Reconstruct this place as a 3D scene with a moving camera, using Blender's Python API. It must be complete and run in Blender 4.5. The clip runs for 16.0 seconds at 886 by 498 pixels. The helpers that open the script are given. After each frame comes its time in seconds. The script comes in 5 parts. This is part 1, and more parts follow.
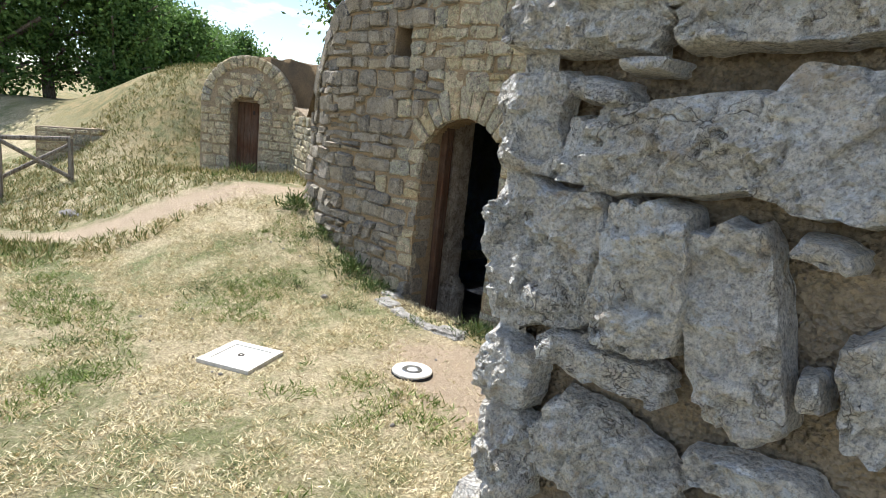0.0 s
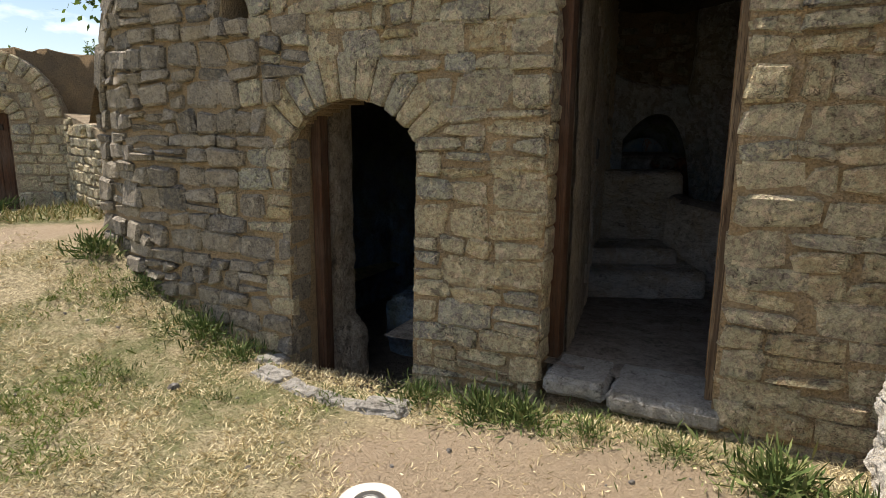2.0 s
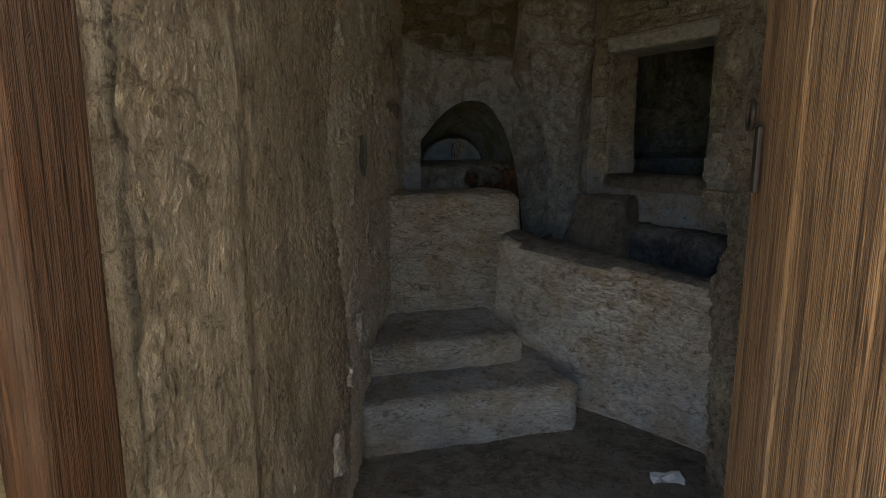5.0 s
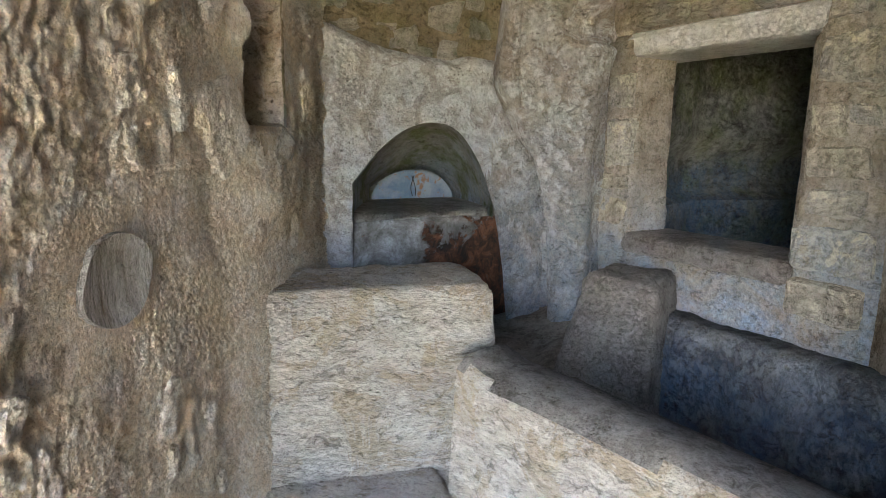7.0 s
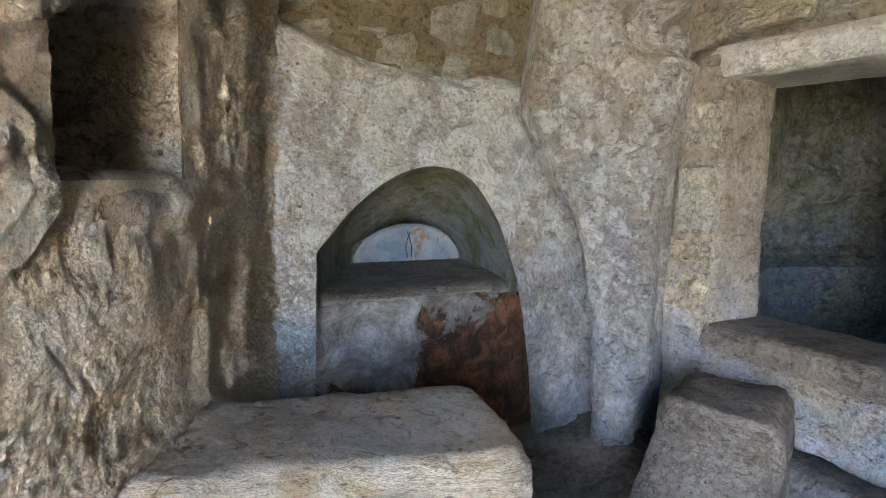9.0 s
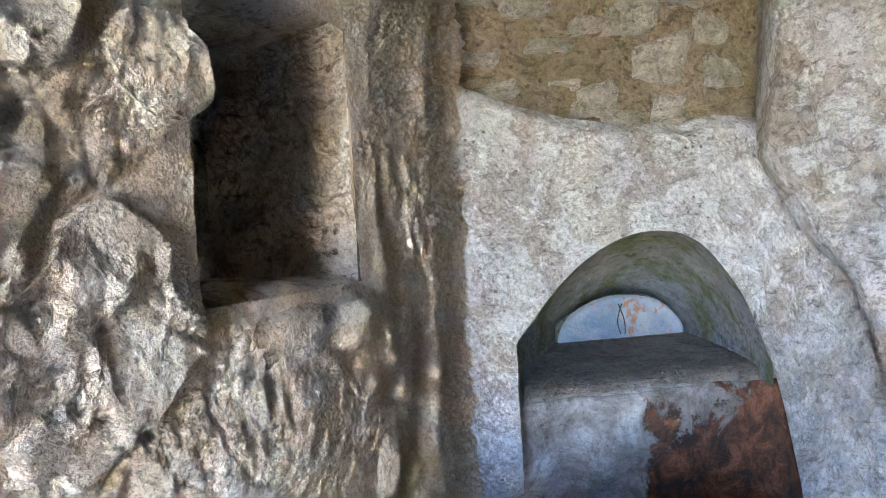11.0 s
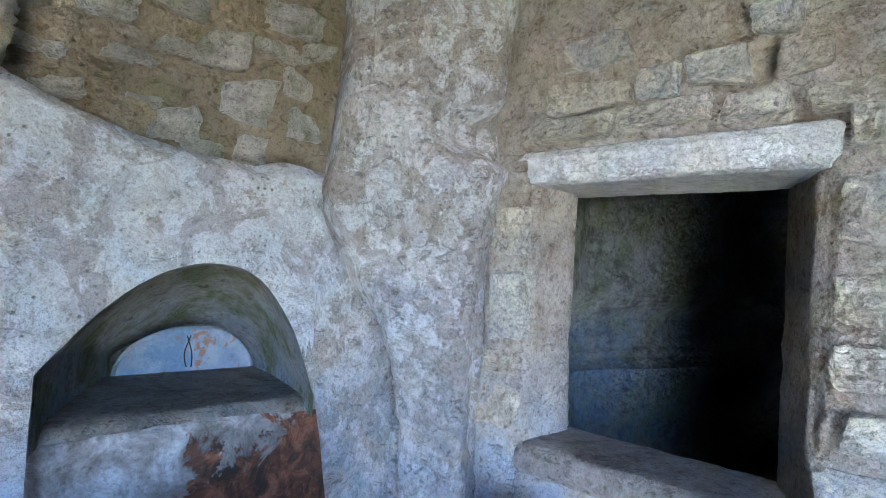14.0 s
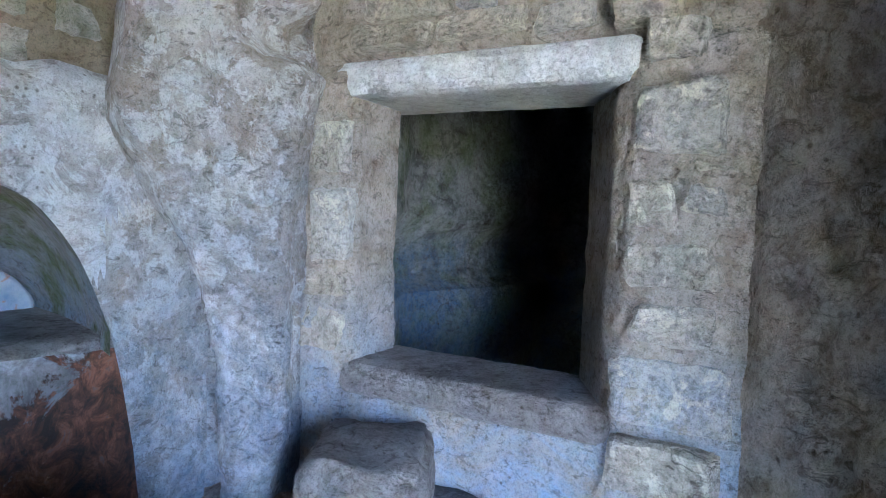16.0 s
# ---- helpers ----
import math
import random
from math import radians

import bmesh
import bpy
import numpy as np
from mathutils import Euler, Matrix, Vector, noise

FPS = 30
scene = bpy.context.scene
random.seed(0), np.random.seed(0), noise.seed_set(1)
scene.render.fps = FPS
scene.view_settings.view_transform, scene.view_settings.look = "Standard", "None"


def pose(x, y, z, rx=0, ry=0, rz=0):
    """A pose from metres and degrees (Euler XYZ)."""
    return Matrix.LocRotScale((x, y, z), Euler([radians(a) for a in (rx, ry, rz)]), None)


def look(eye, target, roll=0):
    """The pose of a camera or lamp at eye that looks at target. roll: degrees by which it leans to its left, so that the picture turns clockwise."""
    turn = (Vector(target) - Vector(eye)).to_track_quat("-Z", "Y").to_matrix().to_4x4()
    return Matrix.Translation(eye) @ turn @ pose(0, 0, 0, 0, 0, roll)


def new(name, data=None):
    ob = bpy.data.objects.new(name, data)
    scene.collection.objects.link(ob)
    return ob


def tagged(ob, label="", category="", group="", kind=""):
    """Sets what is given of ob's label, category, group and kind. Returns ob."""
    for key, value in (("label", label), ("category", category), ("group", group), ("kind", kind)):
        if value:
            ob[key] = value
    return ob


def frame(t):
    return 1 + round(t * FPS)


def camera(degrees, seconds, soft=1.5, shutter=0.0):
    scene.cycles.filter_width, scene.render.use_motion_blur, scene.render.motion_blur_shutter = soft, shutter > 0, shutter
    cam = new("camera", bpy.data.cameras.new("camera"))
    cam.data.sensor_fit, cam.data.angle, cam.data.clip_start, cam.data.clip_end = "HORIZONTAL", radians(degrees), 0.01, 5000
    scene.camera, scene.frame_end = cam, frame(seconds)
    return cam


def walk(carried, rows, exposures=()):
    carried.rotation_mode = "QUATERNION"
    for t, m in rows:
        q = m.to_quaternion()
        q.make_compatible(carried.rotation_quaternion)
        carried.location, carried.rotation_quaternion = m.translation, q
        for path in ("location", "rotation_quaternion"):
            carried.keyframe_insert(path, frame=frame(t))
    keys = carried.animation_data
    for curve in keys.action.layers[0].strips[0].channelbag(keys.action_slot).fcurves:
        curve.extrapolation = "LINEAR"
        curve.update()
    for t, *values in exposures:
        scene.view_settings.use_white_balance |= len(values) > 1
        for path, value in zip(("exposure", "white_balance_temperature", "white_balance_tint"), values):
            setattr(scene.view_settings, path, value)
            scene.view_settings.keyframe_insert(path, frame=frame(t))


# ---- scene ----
# camera and walk: seconds, eye in metres, turns in degrees
cam = camera(72.8, 16.0, soft=0.7)
ROWS = [
    (0.0, -0.148, 0.081, 1.434, 78.50, -5.85, 44.92),
    (0.5, -0.553, 0.126, 1.361, 79.12, -4.79, 41.55),
    (1.0, -0.873, 0.304, 1.346, 79.66, -2.90, 38.30),
    (1.5, -1.277, 0.594, 1.402, 79.31, -1.27, 32.91),
    (2.0, -1.602, 0.852, 1.335, 78.84, -0.40, 26.22),
    (2.5, -1.753, 1.152, 1.281, 78.50, 0.60, 19.53),
    (3.0, -1.926, 1.721, 1.307, 78.19, 0.53, 15.79),
    (3.5, -2.028, 2.200, 1.246, 78.59, 0.83, 12.04),
    (4.0, -2.055, 2.639, 1.284, 79.22, 1.08, 10.01),
    (4.5, -2.004, 3.151, 1.251, 79.61, 0.46, 9.44),
    (7.0, -1.967, 5.112, 1.449, 79.71, -0.99, 8.85),
    (7.5, -2.008, 5.288, 1.513, 79.63, -1.63, 8.99),
    (8.0, -2.101, 5.589, 1.494, 80.20, -1.82, 8.91),
    (10.3, -2.121, 6.219, 1.530, 86.32, 1.48, 14.09),
    (10.5, -2.156, 6.249, 1.529, 86.63, 2.49, 18.14),
    (11.0, -2.214, 6.265, 1.554, 88.60, 3.25, 27.50),
    (11.5, -2.224, 6.236, 1.579, 92.20, 2.24, 31.10),
    (12.0, -2.218, 6.232, 1.582, 93.47, 1.86, 29.01),
    (12.5, -2.194, 6.249, 1.574, 92.89, 1.43, 21.73),
    (13.0, -2.159, 6.256, 1.575, 92.15, 0.16, 14.25),
    (13.5, -2.093, 6.257, 1.557, 92.07, -1.60, 3.67),
    (14.0, -2.057, 6.262, 1.552, 92.02, -3.62, -7.61),
    (14.5, -2.061, 6.275, 1.535, 91.35, -4.39, -17.18),
    (15.0, -2.068, 6.294, 1.515, 88.42, -3.60, -21.02),
    (15.5, -2.046, 6.307, 1.495, 86.85, -2.60, -22.88),
    (16.0, -2.006, 6.317, 1.492, 86.89, -2.49, -23.48),
]
EXPOSURES = [(0.0, 1.0, 6050, 10), (0.5, 0.65, 6100, 9), (1.5, 0.50, 6700, 11), (2.5, 0.80, 7150, 13), (3.5, 1.64, 7550, 12), (4.7, 2.45, 7400, 10), (6.8, 5.98, 6650, 12), (8.2, 6.5, 6550, 16), (10.3, 6.9, 5800, 16), (11.0, 7.25, 5650, 18), (12.0, 7.2, 5400, 17), (13.0, 7.0, 5080, 15), (14.0, 6.9, 4900, 15), (15.0, 6.88, 4830, 16), (16.0, 6.88, 4830, 16)]
walk(cam, [(r[0], pose(*r[1:])) for r in ROWS], EXPOSURES)

# ---- world and sun ----
SUN_TO = Vector((-0.46, 0.04, 0.86)).normalized()
world = bpy.data.worlds.new("world")
scene.world = world
world.use_nodes = True
wn = world.node_tree
wn.nodes.clear()


def wnode(kind, **kw):
    n = wn.nodes.new(kind)
    for k, v in kw.items():
        n.inputs[k.replace("_", " ")].default_value = v
    return n


w_out = wn.nodes.new("ShaderNodeOutputWorld")
w_bg = wn.nodes.new("ShaderNodeBackground")
w_sky = wn.nodes.new("ShaderNodeTexSky")
w_sky.sky_type, w_sky.sun_disc = "NISHITA", False
w_sky.sun_elevation = math.asin(SUN_TO.z)
w_sky.sun_rotation = math.atan2(SUN_TO.x, SUN_TO.y)
w_sky.air_density, w_sky.dust_density = 1.0, 0.4
w_geo = wn.nodes.new("ShaderNodeTexCoord")
w_map = wn.nodes.new("ShaderNodeMapping")
w_map.inputs["Scale"].default_value = (1.0, 1.0, 2.6)
w_map.inputs["Location"].default_value = (0.35, 0.2, 0.1)
w_noise = wnode("ShaderNodeTexNoise", Scale=3.2, Detail=7.0, Roughness=0.55)
w_ramp = wn.nodes.new("ShaderNodeValToRGB")
w_ramp.color_ramp.elements[0].position, w_ramp.color_ramp.elements[1].position = 0.52, 0.64
w_mix = wn.nodes.new("ShaderNodeMix")
w_mix.data_type = "RGBA"
w_mix.inputs["B"].default_value = (11.0, 11.3, 11.8, 1)
wn.links.new(w_geo.outputs["Generated"], w_map.inputs["Vector"])
wn.links.new(w_map.outputs["Vector"], w_noise.inputs["Vector"])
wn.links.new(w_noise.outputs["Fac"], w_ramp.inputs["Fac"])
wn.links.new(w_ramp.outputs["Color"], w_mix.inputs["Factor"])
wn.links.new(w_sky.outputs["Color"], w_mix.inputs["A"])
wn.links.new(w_mix.outputs["Result"], w_bg.inputs["Color"])
w_bg.inputs["Strength"].default_value = 0.10
wn.links.new(w_bg.outputs["Background"], w_out.inputs["Surface"])

sun = new("sun", bpy.data.lights.new("sun", "SUN"))
sun.data.energy, sun.data.angle, sun.data.color = 5.0, radians(0.53), (1.0, 0.95, 0.87)
sun.matrix_world = look(SUN_TO * 30, (0, 0, 0))


# ---- materials ----
class Nodes:
    """A small builder for one node material."""

    def __init__(self, name, rough=0.9):
        self.mat = bpy.data.materials.new(name)
        self.mat.use_nodes = True
        self.t = self.mat.node_tree
        self.b = self.t.nodes["Principled BSDF"]
        self.b.inputs["Roughness"].default_value = rough
        self.b.inputs["Specular IOR Level"].default_value = 0.25
        self.pos = self.add("ShaderNodeTexCoord").outputs["Object"]

    def add(self, kind):
        return self.t.nodes.new(kind)

    def link(self, a, b):
        self.t.links.new(a, b)

    def put(self, socket, v):
        if hasattr(v, "is_output"):
            self.link(v, socket)
        else:
            socket.default_value = v

    def scaled(self, s, src=None):
        m = self.add("ShaderNodeMapping")
        m.inputs["Scale"].default_value = s
        self.link(src or self.pos, m.inputs["Vector"])
        return m.outputs["Vector"]

    def noise(self, scale, detail=6.0, rough=0.6, vec=None, warp=0.0):
        n = self.add("ShaderNodeTexNoise")
        n.inputs["Scale"].default_value, n.inputs["Detail"].default_value = scale, detail
        n.inputs["Roughness"].default_value, n.inputs["Distortion"].default_value = rough, warp
        self.link(vec or self.pos, n.inputs["Vector"])
        return n.outputs["Fac"]

    def cells(self, scale, feature="F1", vec=None, out="Distance"):
        n = self.add("ShaderNodeTexVoronoi")
        n.feature = feature
        n.inputs["Scale"].default_value = scale
        self.link(vec or self.pos, n.inputs["Vector"])
        return n.outputs[out]

    def ramp(self, fac, *stops):
        r = self.add("ShaderNodeValToRGB")
        e = r.color_ramp.elements
        while len(e) < len(stops):
            e.new(0.5)
        for el, (p, c) in zip(e, stops):
            el.position = p
            el.color = (c, c, c, 1) if isinstance(c, (int, float)) else (*c, 1)
        self.link(fac, r.inputs["Fac"])
        return r.outputs["Color"]

    def mix(self, fac, a, b, mode="MIX"):
        m = self.add("ShaderNodeMix")
        m.data_type, m.blend_type = "RGBA", mode
        self.put(m.inputs["Factor"], fac)
        self.put(m.inputs["A"], a if hasattr(a, "is_output") else (*a, 1))
        self.put(m.inputs["B"], b if hasattr(b, "is_output") else (*b, 1))
        return m.outputs["Result"]

    def math(self, op, a, b=0.0):
        m = self.add("ShaderNodeMath")
        m.operation = op
        self.put(m.inputs[0], a)
        self.put(m.inputs[1], b)
        return m.outputs[0]

    def axis(self, which):
        s = self.add("ShaderNodeSeparateXYZ")
        self.link(self.pos, s.inputs[0])
        return s.outputs[which]

    def span(self, v, a, b):
        m = self.add("ShaderNodeMapRange")
        self.put(m.inputs["Value"], v)
        m.inputs["From Min"].default_value, m.inputs["From Max"].default_value = a, b
        return m.outputs["Result"]

    def bump(self, height, dist, strength=1.0, over=None):
        n = self.add("ShaderNodeBump")
        n.inputs["Distance"].default_value, n.inputs["Strength"].default_value = dist, strength
        self.put(n.inputs["Height"], height)
        if over:
            self.link(over, n.inputs["Normal"])
        return n.outputs["Normal"]

    def done(self, colour, normal=None, rough=None):
        self.put(self.b.inputs["Base Color"], colour if hasattr(colour, "is_output") else (*colour, 1))
        if normal:
            self.link(normal, self.b.inputs["Normal"])
        if rough is not None:
            self.put(self.b.inputs["Roughness"], rough)
        return self.mat


def masonry_stone(name, tones, stain, island=False, grain=9.0, bump=0.012, dirt=(0.12, 0.10, 0.085)):
    """Quarried stone whose tone differs from block to block."""
    k = Nodes(name)
    if island:
        rnd = k.add("ShaderNodeNewGeometry").outputs["Random Per Island"]
    else:
        rnd = k.add("ShaderNodeObjectInfo").outputs["Random"]
    n = len(tones)
    tone = k.ramp(rnd, *[(i / (n - 1), c) for i, c in enumerate(tones)])
    big = k.noise(grain, 6, 0.62)
    fine = k.noise(grain * 9, 5, 0.7)
    c = k.mix(k.ramp(big, (0.35, 0.0), (0.72, 1.0)), tone, k.mix(0.55, tone, stain))
    c = k.mix(k.ramp(fine, (0.38, 0.75), (0.55, 0.0)), c, k.mix(0.7, c, (0.09, 0.075, 0.055)))
    spots = k.noise(grain * 1.4, 8, 0.72, warp=0.4)
    c = k.mix(k.ramp(spots, (0.55, 0.0), (0.59, 0.75)), c, tuple(min(0.8, v * 1.55) for v in tones[0]))
    dark = k.noise(grain * 0.9, 7, 0.7, warp=0.6)
    c = k.mix(k.ramp(dark, (0.36, 0.75), (0.43, 0.0)), c, dirt)
    crack = k.cells(grain * 0.9, "DISTANCE_TO_EDGE", k.mix(0.12, k.pos, k.add("ShaderNodeTexNoise").outputs["Color"]))
    line = k.math("MULTIPLY", k.ramp(crack, (0.0, 1.0), (0.035, 0.0)), k.ramp(k.noise(grain * 0.5, 3), (0.5, 0.0), (0.6, 0.8)))
    c = k.mix(line, c, (0.07, 0.055, 0.04))
    pits = k.cells(grain * 7)
    h = k.math("ADD", k.math("MULTIPLY", big, 1.4), k.math("ADD", k.math("MULTIPLY", fine, 0.55), k.math("MULTIPLY", pits, 0.35)))
    h = k.math("SUBTRACT", k.math("ADD", h, k.math("MULTIPLY", spots, 0.6)), k.math("MULTIPLY", line, 0.5))
    scab = k.ramp(k.noise(grain * 3.2, 7, 0.72, warp=0.6), (0.47, 0.0), (0.505, 1.0))
    c = k.mix(k.math("MULTIPLY", scab, 0.45), c, k.mix(0.6, c, tuple(min(0.8, v * 1.5) for v in tones[-1])))
    h = k.math("ADD", h, k.math("MULTIPLY", scab, 0.16))
    speck = k.noise(240, 4, 0.75)
    c = k.mix(1.0, c, k.ramp(speck, (0.36, 0.60), (0.47, 0.97), (0.64, 1.0)), "MULTIPLY")
    h = k.math("ADD", h, k.math("MULTIPLY", speck, 0.20))
    return k.done(c, k.bump(h, bump * 2.2, 1.0))


def carved_rock(name, tones, stretch=(1, 1, 0.35), scale=7.0, blue=0.0, blue_z=(0.4, 1.3), bump=0.03, patches=None, green=0.0, flake=0.5, pit=0.7, blue_tone=(0.24, 0.40, 0.60), grit=0.7, crisp=0.7):
    """Hand-cut sandstone or old plaster with pick marks, flakes, pits, stains and blue wash."""
    k = Nodes(name)
    v = k.scaled(stretch)
    big = k.noise(scale * 0.3, 5, 0.6, warp=0.4)
    mid = k.noise(scale, 8, 0.68, v, 0.5)
    fine = k.noise(scale * 8, 5, 0.75, v)
    chips = k.noise(scale * 2.1, 9, 0.75, v, 0.4)
    n = len(tones)
    c = k.ramp(mid, *[(0.34 + 0.28 * i / (n - 1), t) for i, t in enumerate(tones)])
    c = k.mix(k.ramp(big, (0.42, 0.0), (0.62, 0.7)), c, k.mix(0.65, c, tones[0]))
    edge = k.ramp(chips, (0.50, 0.0), (0.535, 1.0))
    c = k.mix(k.math("MULTIPLY", edge, flake), c, tones[-1])
    if patches:
        p = k.noise(scale * 0.55, 9, 0.72, warp=0.8)
        worn = k.ramp(p, (0.51, 0.0), (0.545, 0.9))
        c = k.mix(worn, c, patches)
    if blue:
        low = k.span(k.axis(2), blue_z[1], blue_z[0])
        b = k.noise(scale * 0.45, 8, 0.7, warp=0.5)
        amount = k.math("MULTIPLY", k.math("MULTIPLY", k.ramp(b, (0.36, 0.0), (0.58, 1.0)), low), blue)
        c = k.mix(amount, c, blue_tone)
    if green:
        g = k.noise(scale * 0.8, 6, 0.6)
        c = k.mix(k.math("MULTIPLY", k.ramp(g, (0.48, 0.0), (0.60, 1.0)), green), c, (0.13, 0.165, 0.045))
    holes = k.ramp(k.cells(scale * 4.5, vec=v), (0.10, 1.0), (0.24, 0.0))
    holes = k.math("MULTIPLY", holes, k.ramp(k.noise(scale * 0.9, 4), (0.48, 0.0), (0.58, pit)))
    c = k.mix(holes, c, (0.10, 0.075, 0.05))
    c = k.mix(k.ramp(fine, (0.36, grit), (0.5, 0.0)), c, k.mix(0.62, c, (0.08, 0.06, 0.04)))
    scab = k.ramp(k.noise(scale * 4.6, 6, 0.7, v, 0.7), (0.47, 0.0), (0.50, 1.0))
    c = k.mix(k.math("MULTIPLY", scab, 0.30), c, k.mix(0.6, c, tones[-1]))
    nick = k.ramp(k.noise(scale * 2.7, 7, 0.72, k.scaled((0.8, 0.8, 1.3)), 1.1), (0.385, 0.85), (0.425, 0.0))
    c = k.mix(k.math("MULTIPLY", nick, crisp), c, k.mix(0.75, c, (0.05, 0.04, 0.03)))
    h = k.math("ADD", mid, k.math("ADD", k.math("MULTIPLY", fine, 0.42), k.math("MULTIPLY", edge, 0.20)))
    h = k.math("ADD", h, k.math("MULTIPLY", scab, 0.09))
    h = k.math("SUBTRACT", h, k.math("ADD", k.math("MULTIPLY", holes, 0.35), k.math("MULTIPLY", nick, 0.30)))
    speck = k.noise(230, 4, 0.75)
    c = k.mix(1.0, c, k.ramp(speck, (0.36, 0.62), (0.47, 0.97), (0.64, 1.0)), "MULTIPLY")
    h = k.math("ADD", h, k.math("MULTIPLY", speck, 0.10))
    return k.done(c, k.bump(h, bump * 2.0, 1.0))


def mortar(name, a, b, bump=0.012):
    k = Nodes(name)
    big, fine, grit = k.noise(5, 6), k.noise(60, 4, 0.7), k.cells(90)
    c = k.mix(k.ramp(big, (0.35, 0), (0.65, 1)), a, b)
    c = k.mix(k.ramp(fine, (0.38, 0.5), (0.55, 0.0)), c, k.mix(0.7, c, (0.06, 0.05, 0.035)))
    return k.done(c, k.bump(k.math("ADD", k.math("ADD", fine, k.math("MULTIPLY", big, 1.2)), k.math("MULTIPLY", grit, 0.6)), bump))


def timber(name, a, b, along=(30, 30, 1.2)):
    k = Nodes(name, 0.75)
    v = k.scaled(along)
    g, g2, big = k.noise(1.6, 8, 0.65, v, 0.8), k.noise(6, 4, 0.6, v), k.noise(2.5, 4)
    c = k.ramp(g, (0.3, a), (0.62, b))
    c = k.mix(k.ramp(big, (0.4, 0.0), (0.7, 0.6)), c, k.mix(0.5, c, (0.22, 0.20, 0.17)))
    c = k.mix(k.ramp(g2, (0.36, 0.9), (0.46, 0.0)), c, (0.035, 0.022, 0.014))
    streak = k.noise(0.9, 5, 0.6, v, 0.5)
    c = k.mix(k.ramp(streak, (0.38, 0.85), (0.50, 0.0)), c, k.mix(0.75, c, (0.06, 0.032, 0.018)))
    worn = k.noise(2.3, 5, 0.6, v, 0.3)
    c = k.mix(k.ramp(worn, (0.58, 0.0), (0.66, 0.55)), c, tuple(min(0.7, 1.5 * x) for x in b))
    return k.done(c, k.bump(k.math("ADD", g, k.math("ADD", g2, streak)), 0.010))


def plain(name, colour, rough=0.6, metal=0.0, vary=0.25, scale=40.0):
    k = Nodes(name, rough)
    n = k.noise(scale, 5)
    k.b.inputs["Metallic"].default_value = metal
    dark = tuple(v * (1 - vary) for v in colour)
    return k.done(k.mix(k.ramp(n, (0.35, 0.0), (0.65, 1.0)), dark, colour), k.bump(n, 0.002, 0.5))


FACADE_TONES = [(0.50, 0.40, 0.28), (0.64, 0.48, 0.29), (0.29, 0.275, 0.27), (0.76, 0.62, 0.42), (0.52, 0.43, 0.33), (0.58, 0.41, 0.22), (0.40, 0.37, 0.34), (0.70, 0.54, 0.33)]
M_FACADE = masonry_stone("facade_stone", FACADE_TONES, (0.24, 0.20, 0.15))
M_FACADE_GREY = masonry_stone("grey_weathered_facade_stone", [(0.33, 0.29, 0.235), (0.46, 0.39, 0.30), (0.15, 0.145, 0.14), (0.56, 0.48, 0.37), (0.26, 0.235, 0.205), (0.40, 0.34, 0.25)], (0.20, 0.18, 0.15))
M_FACADE_FAR = masonry_stone("facade_stone_joined", FACADE_TONES, (0.24, 0.20, 0.15), island=True)
M_LIME = masonry_stone("grey_limestone", [(0.84, 0.77, 0.68), (0.80, 0.75, 0.69), (0.84, 0.76, 0.64), (0.81, 0.75, 0.67)], (0.74, 0.66, 0.55), grain=12.0, bump=0.014, dirt=(0.60, 0.49, 0.36))
M_MORTAR = mortar("sandy_mortar", (0.48, 0.34, 0.19), (0.36, 0.27, 0.17), 0.025)
M_MORTAR_GREY = mortar("grey_mortar", (0.52, 0.41, 0.28), (0.36, 0.28, 0.19), 0.035)
M_ROCK_LEFT = carved_rock("brown_carved_rock", [(0.66, 0.52, 0.39), (0.76, 0.64, 0.50), (0.82, 0.72, 0.59), (0.88, 0.82, 0.74)], (1, 1, 0.95), 16.0, bump=0.022, patches=(0.74, 0.60, 0.45), flake=0.5, pit=0.2, crisp=0.2, grit=0.5)
M_ROCK_RIGHT = carved_rock("dark_carved_rock", [(0.15, 0.12, 0.09), (0.33, 0.265, 0.20), (0.56, 0.48, 0.385)], (1, 1, 0.7), 8.0, bump=0.045)
M_PLASTER = carved_rock("whitewashed_plaster", [(0.40, 0.36, 0.335), (0.70, 0.68, 0.67), (0.86, 0.86, 0.87)], (1, 1, 1), 9.0, blue=0.6, blue_z=(0.9, 2.0), bump=0.016, patches=(0.43, 0.375, 0.345), blue_tone=(0.46, 0.54, 0.68), grit=0.4, flake=0.8, crisp=0.45)
M_BULGE = carved_rock("limewashed_rock", [(0.34, 0.29, 0.24), (0.58, 0.53, 0.48), (0.85, 0.84, 0.83)], (1, 1, 0.9), 8.0, blue=0.85, blue_z=(0.7, 1.9), bump=0.025, patches=(0.44, 0.37, 0.30), blue_tone=(0.25, 0.34, 0.46), grit=0.5, flake=0.9, pit=0.35)
# Moss is real; plaster tones lowered to hold the shade of the recess.
M_NICHE = carved_rock("shaded_mossy_niche_plaster", [(0.20, 0.18, 0.13), (0.32, 0.30, 0.26), (0.42, 0.41, 0.39)], (1, 1, 1.0), 7.0, blue=0.6, blue_z=(1.1, 1.5), bump=0.015, green=0.8)


